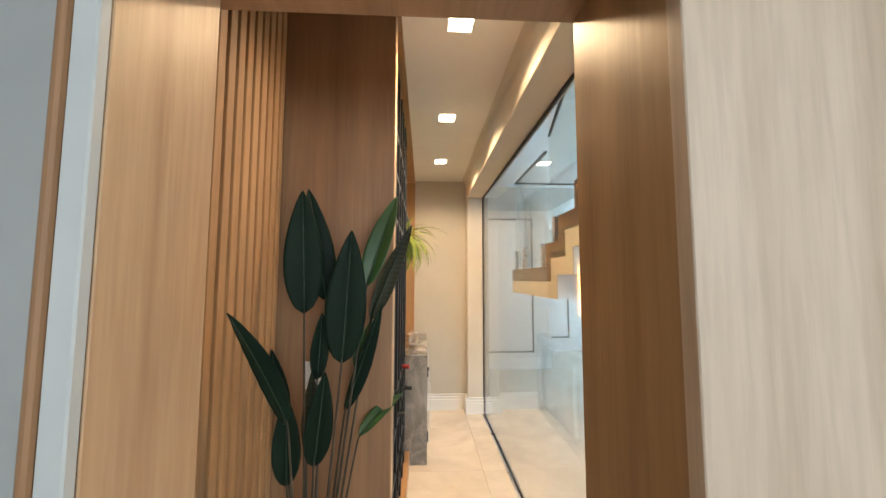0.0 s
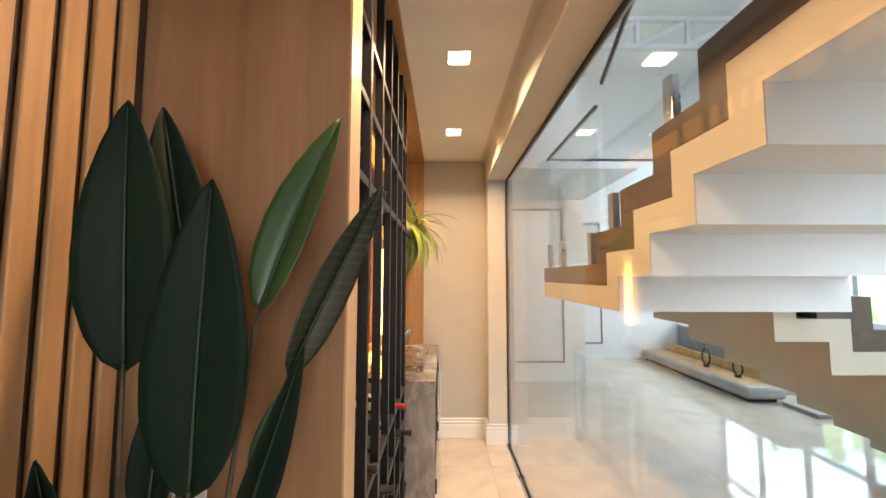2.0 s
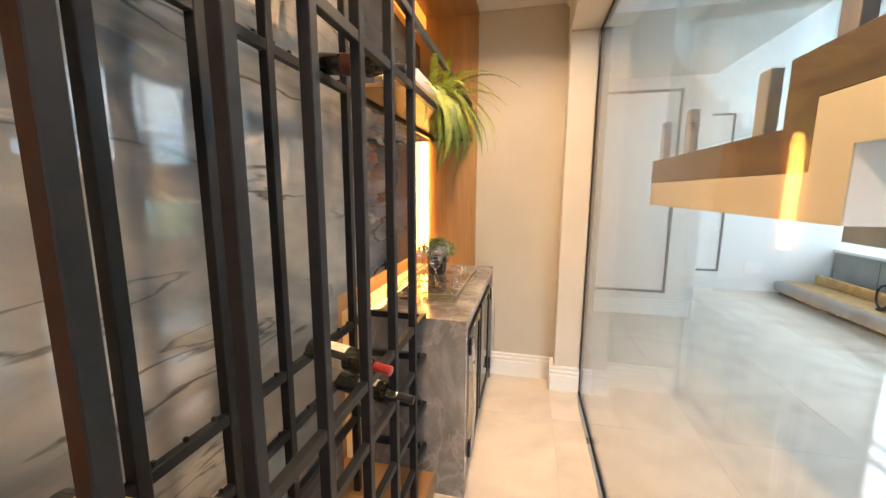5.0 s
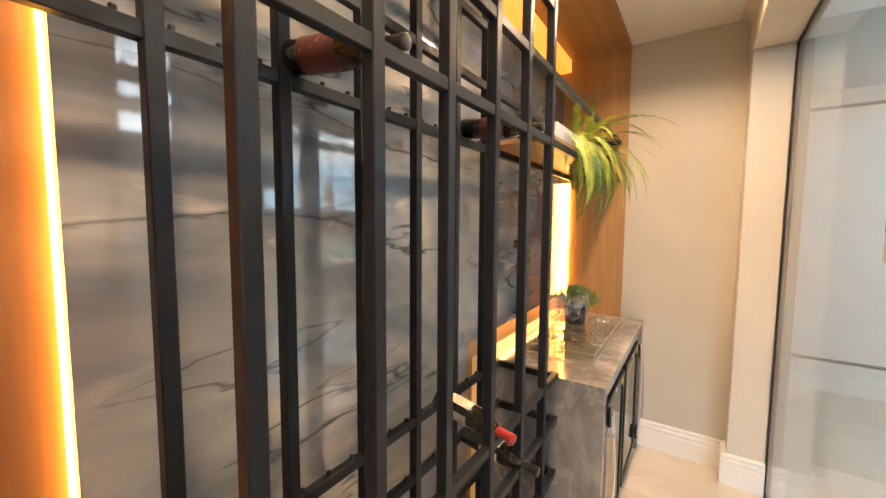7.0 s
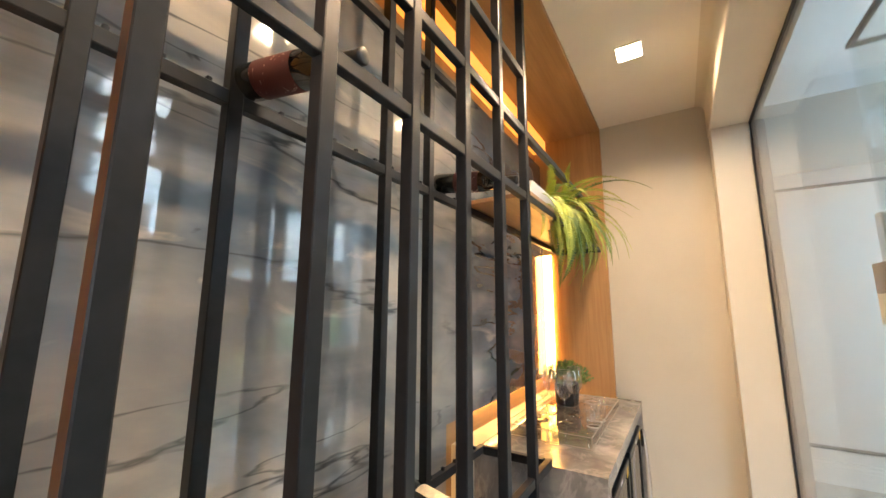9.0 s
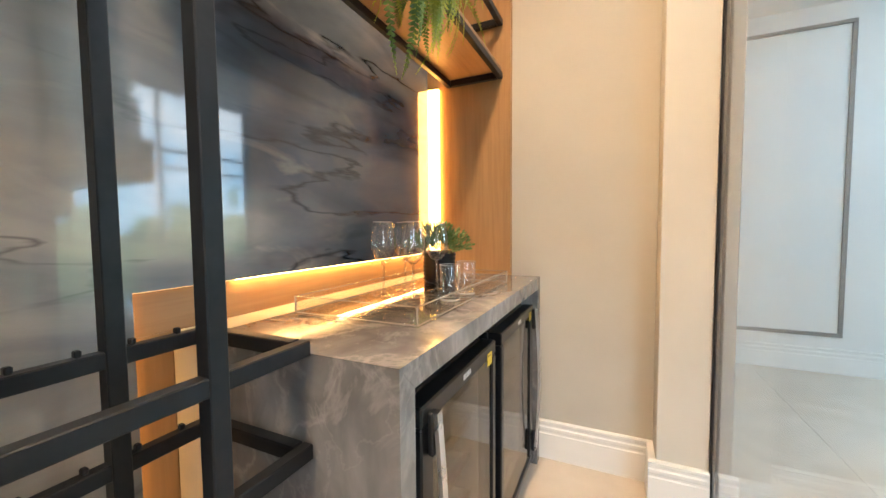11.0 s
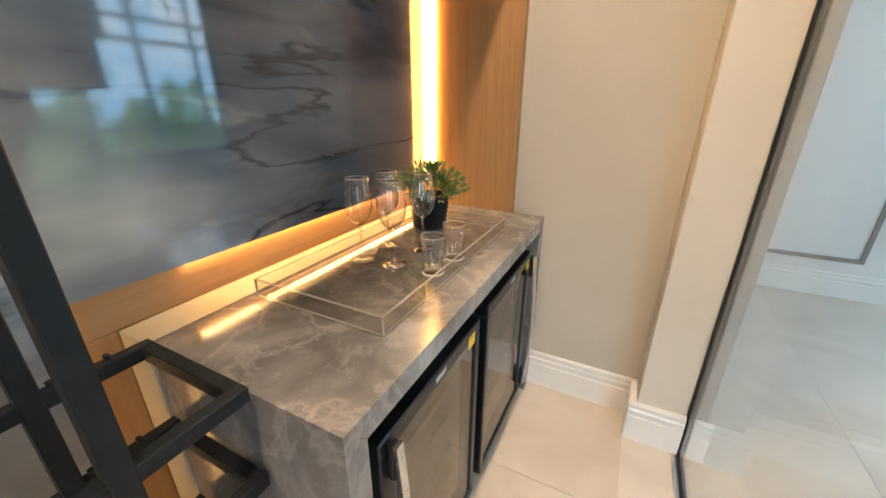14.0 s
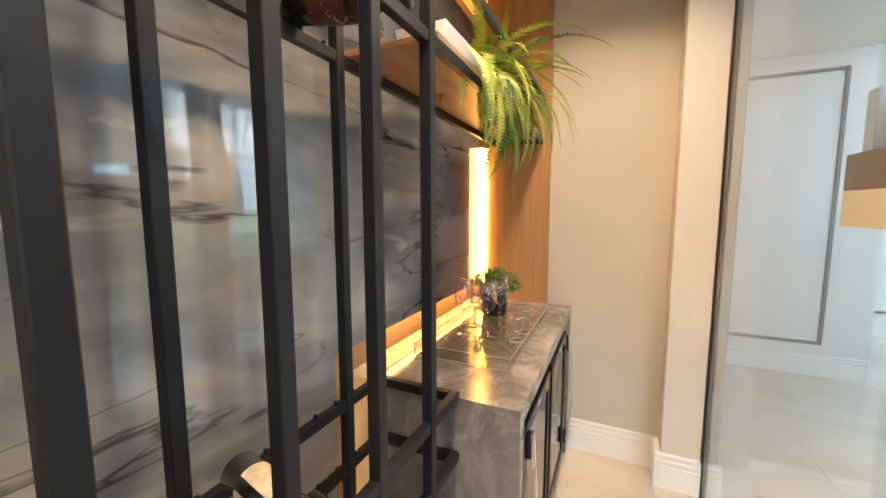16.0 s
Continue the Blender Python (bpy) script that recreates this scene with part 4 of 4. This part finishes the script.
def frond(start, heading, rise, length, droop, width):
    """A fern frond: a drooping midrib with paired leaflets that shorten to the tip."""
    bm = bmesh.new()
    p, n = Vector(start), 34
    flat = Vector((math.cos(heading), math.sin(heading), 0))
    side = Vector((-math.sin(heading), math.cos(heading), 0))
    ang, pts = rise, []
    for k in range(n + 1):
        pts.append(p.copy())
        d = flat * math.cos(ang) + Vector((0, 0, 1)) * math.sin(ang)
        p = p + d * length / n
        ang -= droop / n
    for k in range(n):
        a, b = pts[k], pts[k + 1]
        d = (b - a).normalized()
        nm = side.cross(d)
        r = 0.0016 * (1.2 - k / n)
        vs = [bm.verts.new(q) for q in (a - side * r, a + side * r, b + side * r, b - side * r)]
        bm.faces.new(vs)
        if k < 2: continue
        w = width * math.sin(math.pi * min(1, (k + 3) / (n + 3)) ** 0.8) * rng.uniform(0.85, 1.1)
        for s in (-1, 1):
            q = a.lerp(b, 0.5 if s > 0 else 0.2)
            tip = q + side * s * w + d * w * 0.35 - nm * w * rng.uniform(0.0, 0.25)
            h = length / n * 0.40
            m1 = q.lerp(tip, 0.5) + nm * 0.002
            f = [bm.verts.new(v) for v in (q - d * h, m1 - d * h * 0.9, tip, m1 + d * h * 0.9, q + d * h)]
            bm.faces.new(f)
    return bm


for k in range(104):
    spread = rng.uniform(4.36, 4.95) if k < 26 else rng.gauss(4.76, 0.09)
    h = rng.gauss(-0.35, 0.45) if k < 96 else rng.uniform(-3.1, 3.1)
    up = rng.uniform(-0.9, 0.2) if k % 7 else rng.uniform(0.5, 1.1)
    part("frond", frond((fx + rng.uniform(0.02, 0.09), spread, fz + 0.07), h, up, rng.uniform(0.22, 0.48), rng.uniform(1.0, 2.0) if k % 7 else rng.uniform(1.0, 2.0), rng.uniform(0.020, 0.031)), (fern_mat, fern_dark)[k % 5 == 1], fern)


# tall strelitzia beside the slatted wall ------------------------------------------------
bx, by = 0.30, 2.36
tall = thing("strelitzia_plant", (bx, by, 0), "tall artificial plant with large dark green paddle leaves", "potted plant")
part("pot", bm_lathe([(0, 0), (0.12, 0), (0.125, 0.01), (0.15, 0.33), (0.152, 0.35), (0.14, 0.35), (0.135, 0.31), (0, 0.31)], 32), black_plastic, tall, "round black planter", True).matrix_parent_inverse = Matrix()


rib_mat = material("leaf_midrib", (0.018, 0.045, 0.025), 0.5)


def paddle(base, tip, width, facing, fold, mat, curl=0.0, stem=0.35):
    """A paddle leaf with a folded midrib from base to tip, on a long stalk from the pot."""
    base, tip, facing = Vector(base), Vector(tip), Vector(facing).normalized()
    ax = tip - base
    L = ax.length
    d = ax.normalized()
    side = d.cross(facing).normalized()
    nrm = side.cross(d)
    bm = bmesh.new()
    n, m = 22, 5
    rows = []
    for k in range(n + 1):
        u = k / n
        w = width * (math.sin(math.pi * u ** 0.78) ** 0.72) * (1 - 0.12 * u) if 0 < k < n else 0.0015
        c = base + ax * u - nrm * curl * (u - 0.3) ** 2 * L
        row = []
        for j in range(-m, m + 1):
            v = j / m
            ripple = 0.001 * math.sin(k * 2.1 + j)
            row.append(bm.verts.new(c + side * v * w + nrm * (abs(v) * w * fold - 0.004 * math.exp(-40 * v * v) + ripple * abs(v))))
        rows.append(row)
    for a, b in zip(rows, rows[1:]):
        for j in range(2 * m):
            bm.faces.new((a[j], a[j + 1], b[j + 1], b[j]))
    leaf = part("leaf", bm, mat, tall, "", True)
    sol = leaf.modifiers.new("thickness", "SOLIDIFY")
    sol.thickness = 0.0012
    rib = [base + ax * u - nrm * curl * (u - 0.3) ** 2 * L + nrm * 0.001 for u in (0, 0.2, 0.4, 0.6, 0.8, 0.97)]
    part("midrib", bm_tube(rib, (0.0032, 0.0008), 6), rib_mat, leaf, "", True)
    foot = Vector((bx + (base.x - bx) * 0.15, by + (base.y - by) * 0.15, 0.3))
    pts = [foot.lerp(base, u) + Vector((0, 0, 0)) + (base - foot).cross(Vector((0, 0, 1))) * 0.0 for u in (0, 0.25, 0.5, 0.75, 0.97)] + [base + ax * 0.03]
    part("stalk", bm_tube(pts, (0.006, 0.0032), 8), stem_mat, tall, "", True)
    return leaf


LEAVES = [
    ((0.245, 2.405, 1.458), (0.228, 2.395, 1.922), 0.074, (0.3, -1, 0.05), 0.10, leaf_mat, 0.04),
    ((0.30, 2.50, 1.50), (0.232, 2.47, 1.95), 0.060, (0.6, -1, 0.0), 0.3, leaf_mat, 0.1),
    ((0.398, 2.35, 1.287), (0.432, 2.31, 1.76), 0.075, (0.2, -1, 0.1), 0.10, leaf_mat, 0.04),
    ((0.475, 2.38, 1.56), (0.576, 2.446, 1.922), 0.048, (-0.15, -1, 0.3), 0.35, leaf_green, 0.1),
    ((0.472, 2.515, 1.423), (0.624, 2.63, 1.825), 0.045, (0.75, -1, -0.1), 0.25, leaf_under, -0.08),
    ((0.225, 2.33, 1.09), (0.150, 2.075, 1.49), 0.046, (0.75, -0.5, 0.45), 0.4, leaf_mat, 0.08),
    ((0.19, 2.40, 1.08), (0.145, 2.368, 1.332), 0.034, (0.3, -1, 0.1), 0.2, leaf_mat, 0.05),
    ((0.389, 2.47, 1.085), (0.53, 2.44, 1.49), 0.034, (0.6, -0.8, 0.2), 0.7, leaf_mat, 0.04),
    ((0.335, 2.26, 0.98), (0.375, 2.22, 1.285), 0.046, (0.35, -1, 0.2), 0.3, leaf_mat, 0.08),
    ((0.43, 2.55, 0.96), (0.595, 2.70, 1.10), 0.032, (-0.3, -1, 0.6), 0.5, leaf_green, 0.3),
    ((0.21, 2.38, 0.86), (0.205, 2.36, 1.17), 0.05, (0.35, -1, 0.1), 0.3, leaf_mat, 0.05),
    ((0.262, 2.43, 0.95), (0.27, 2.45, 1.25), 0.028, (0.4, -1, 0.1), 0.2, leaf_under, 0.0),
    ((0.30, 2.40, 1.22), (0.31, 2.41, 1.46), 0.034, (0.4, -1, 0.1), 0.3, leaf_mat, 0.0),
    ((0.42, 2.50, 1.24), (0.48, 2.53, 1.42), 0.03, (0.2, -1, 0.1), 0.2, leaf_green, 0.0),
]
for spec in LEAVES:
    paddle(*spec)

# light switch on the partition
sw = thing("light_switch", (0.225, 2.632, 1.13), "white light switch plate on the walnut partition", "light switch")
part("plate", bm_box(0.181, 0.257, 2.624, 2.6318, 1.122, 1.237, 0.003), gloss_white, sw)
part("rocker", bm_box(0.202, 0.236, 2.619, 2.6238, 1.152, 1.207, 0.002), gloss_white, sw)

# staircase in the hall --------------------------------------------------------------------
dark_wood = wood("stair_walnut", (0.13, 0.085, 0.05), (0.07, 0.045, 0.028), (22, 1.1, 22))
beige = mottle(material("beige_stair_tone", (0.62, 0.55, 0.44), 0.6), [(3, 4, 0, [(0.3, (0.50, 0.445, 0.345)), (0.7, (0.54, 0.48, 0.375))], 1)])
LZ, RISE, RUN, X0, X1 = 1.689, 0.182, 0.302, 1.67, 2.86
stair = thing("staircase", (2.3, 4.0, 0), "folded white staircase with dark wooden treads and landing", "staircase")


def fold(offset, n, top):
    """The stepped line of the upper flight, moved inward by offset."""
    pts = []
    for k in range(n):
        y = 3.945 - RUN * k - offset
        pts += [(y, LZ + RISE * k - offset), (y, LZ + RISE * (k + 1) - offset)]
    return pts


N = 9
a, b, c = fold(0, N, 0), fold(0.122, N, 0), fold(0.25, N, 0)
end = a[-1][0] - RUN
part("tread_cladding", bm_prism([(5.08, LZ)] + a + [(end, a[-1][1]), (end, b[-1][1])] + b[::-1] + [(5.08, LZ - 0.122)], "x", X0, X1), dark_wood, stair, "dark wood cladding of the treads")
part("folded_slab", bm_prism([(5.08, LZ - 0.124)] + [(y, z - 0.002) for y, z in b] + [(end, b[-1][1] - 0.002), (end, c[-1][1])] + c[::-1] + [(5.08, LZ - 0.245)], "x", X0 + 0.006, X1 - 0.001), white, stair, "white painted folded slab")
# added thin face; its beige paints in the warm corridor light on this edge
part("edge_face", bm_prism([(5.08, LZ - 0.124)] + [(y, z - 0.002) for y, z in b] + [(end, b[-1][1] - 0.002), (end, c[-1][1])] + c[::-1] + [(5.08, LZ - 0.245)], "x", X0 + 0.001, X0 + 0.0055), beige, stair, "thin added face on the folded slab, beige for warm light")
# lower flight on the far side of the landing
XL = 2.87


def fold_down(offset, drop=0.0):
    """The stepped line of the lower flight, which runs down along x, moved inward by offset."""
    pts = []
    for k in range(9):
        x = XL + RUN * k - offset
        pts += [(x, LZ - RISE * k - offset - drop), (x, LZ - RISE * (k + 1) - offset - drop)]
    return [(x, max(z, 0.0)) for x, z in pts]


top, mid, low = fold_down(0), fold_down(0.122), fold_down(0.25)
foot = top[-1][0] + RUN
part("low_cladding", bm_prism([(X1 + 0.001, LZ - 0.0005)] + top[1:] + [(foot, top[-1][1]), (foot, 0.0)] + [p for p in mid[::-1] if p[0] > X1 + 0.001 and p[1] > 0.0] + [(X1 + 0.001, mid[1][1])], "y", 3.88, 5.079), dark_wood, stair, "dark wood cladding of the lower treads")
low_in = [p for p in low[::-1] if p[1] > 0.0]
part("low_slab", bm_prism([(mid[0][0], LZ - 0.247)] + [(p[0], p[1] - 0.002) for p in mid[1:] if p[1] > 0.01] + [(low_in[0][0] + 0.1, 0.001), (low_in[0][0], 0.001)] + low_in[:-1] + [(low[0][0], LZ - 0.247)], "y", 3.881, 5.078), beige, stair, "cream painted lower folded slab")
# clear glass guard on short steel posts
guard = thing("glass_balustrade", (1.72, 4.4, LZ), "clear glass stair balustrade with a thin dark rail on steel stubs", "balustrade")
def guard_pane(bm):
    part("pane", bm, glass, guard).visible_shadow = False
guard_pane(bm_box(1.70, 1.71, 3.98, 5.03, LZ + 0.02, LZ + 0.955))
guard_pane(bm_box(1.715, 2.84, 5.03, 5.04, LZ + 0.02, LZ + 0.955))
part("rail", bm_box(1.695, 1.715, 3.98, 5.045, LZ + 0.956, LZ + 0.972), black_steel, guard)
part("rail", bm_box(1.716, 2.85, 5.026, 5.045, LZ + 0.956, LZ + 0.972), black_steel, guard)
slope = RISE / RUN
for x in (1.705, 2.83):
    y0, y1 = 3.9, 3.9 - RUN * 7
    z0 = LZ + RISE + 0.02
    zt = lambda y: LZ + RISE * 0.6 + (3.945 - y) * slope
    guard_pane(bm_prism([(y0, zt(y0) + 0.06), (y1, zt(y1) + 0.06), (y1, zt(y1) + 0.92), (y0, zt(y0) + 0.92)], "x", x - 0.005, x + 0.005))
    part("rail", bm_prism([(y0, zt(y0) + 0.921), (y1, zt(y1) + 0.921), (y1, zt(y1) + 0.94), (y0, zt(y0) + 0.94)], "x", x - 0.01, x + 0.01), black_steel, guard)
for y, z in ((5.0, LZ), (4.67, LZ), (4.1, LZ), (3.79, LZ + RISE), (3.25, LZ + 3 * RISE), (2.6, LZ + 5 * RISE)):
    part("stub", bm_box(1.685, 1.725, y - 0.03, y + 0.03, z + 0.001, z + 0.2, 0.003), steel, guard)

# long low fire trough in the hall
trough = thing("fire_trough", (4.9, 7.9, 0), "long low grey stone trough with rounded corners and a gold lining", "planter trough")
stone_grey = mottle(material("cast_stone", (0.3, 0.29, 0.28), 0.5), [(5, 5, 0.4, [(0.3, (0.25, 0.24, 0.23)), (0.7, (0.34, 0.33, 0.32))], 1)])
gold = mottle(material("gold_lining", (0.4, 0.27, 0.12), 0.35, 0.5), [(9, 4, 0.3, [(0.3, (0.36, 0.24, 0.11)), (0.7, (0.58, 0.40, 0.18))], 1)])
part("plinth", bm_box(4.72, 5.10, 6.72, 9.15, 0, 0.05, 0.01), black_plastic, trough)
part("body", bm_box(4.65, 5.17, 6.64, 9.2, 0.051, 0.21, 0.05, 4), stone_grey, trough, "", False)
part("lining", bm_box(4.72, 5.10, 6.75, 9.1, 0.2105, 0.216, 0.002), gold, trough, "gold metal lining")
part("back", bm_box(5.12, 5.17, 6.8, 9.1, 0.212, 0.34, 0.01), gold, trough)
solid("floor_slab", bm_box(5.05, 5.5, 6.15, 6.60, 0, 0.05, 0.006), stone_grey, "low grey stone slab on the hall floor", "slab")
cab = thing("low_cabinet", (5.6, 8.1, 0), "low grey cabinet with a pale top behind the trough", "cabinet")
part("body", bm_box(5.42, 5.95, 7.0, 9.25, 0.0, 0.66, 0.01), stone_grey, cab)
part("top", bm_box(5.40, 5.97, 6.98, 9.27, 0.661, 0.70, 0.006), gloss_white, cab, "pale top")
for y in (7.75, 8.5):
    part("door_gap", bm_box(5.4185, 5.4195, y, y + 0.008, 0.05, 0.63), black_plastic, cab)
for ox, oy, oh in ((4.9, 7.1, 0.2), (4.88, 7.7, 0.26)):
    orn = thing("ornament", (ox, oy, 0.216), "small dark metal ring ornament standing in the trough", "ornament", "trough ornaments")
    part("stand", bm_box(ox - 0.03, ox + 0.03, oy - 0.03, oy + 0.03, 0.2165, 0.24, 0.003), black_steel, orn)
    part("ring", bm_tube([(ox, oy + 0.085 * math.sin(a * math.pi / 10), 0.24 + oh / 2 - oh / 2 * math.cos(a * math.pi / 10)) for a in range(21)], 0.012, 8), black_steel, orn, "", True)
plate = thing("wall_socket", (3.5, 9.3, 0.35), "white double socket plate low on the hall wall", "socket")
part("plate", bm_box(4.3, 4.55, 9.288, 9.2995, 0.28, 0.46, 0.004), gloss_white, plate)

# floor tiles ---------------------------------------------------------------------------------
TW = 0.9
tile_me = {}
x_lines = [1.192 + TW * k for k in range(-2, 9)]
y_lines = [5.10 - TW * k for k in range(8, -6, -1)]
for xa, xb in zip(x_lines, x_lines[1:]):
    for ya, yb in zip(y_lines, y_lines[1:]):
        if xb < 0.5 and ya > 1.5: continue
        t_ob = new("tile", tile_me.setdefault("t", None) or mesh_of("tile", bm_box(0.001, TW - 0.001, 0.001, TW - 0.001, -0.006, 0.0), tile_mat))
        tile_me["t"] = t_ob.data
        t_ob.parent = floor
        t_ob.location = (xa, ya, 0)
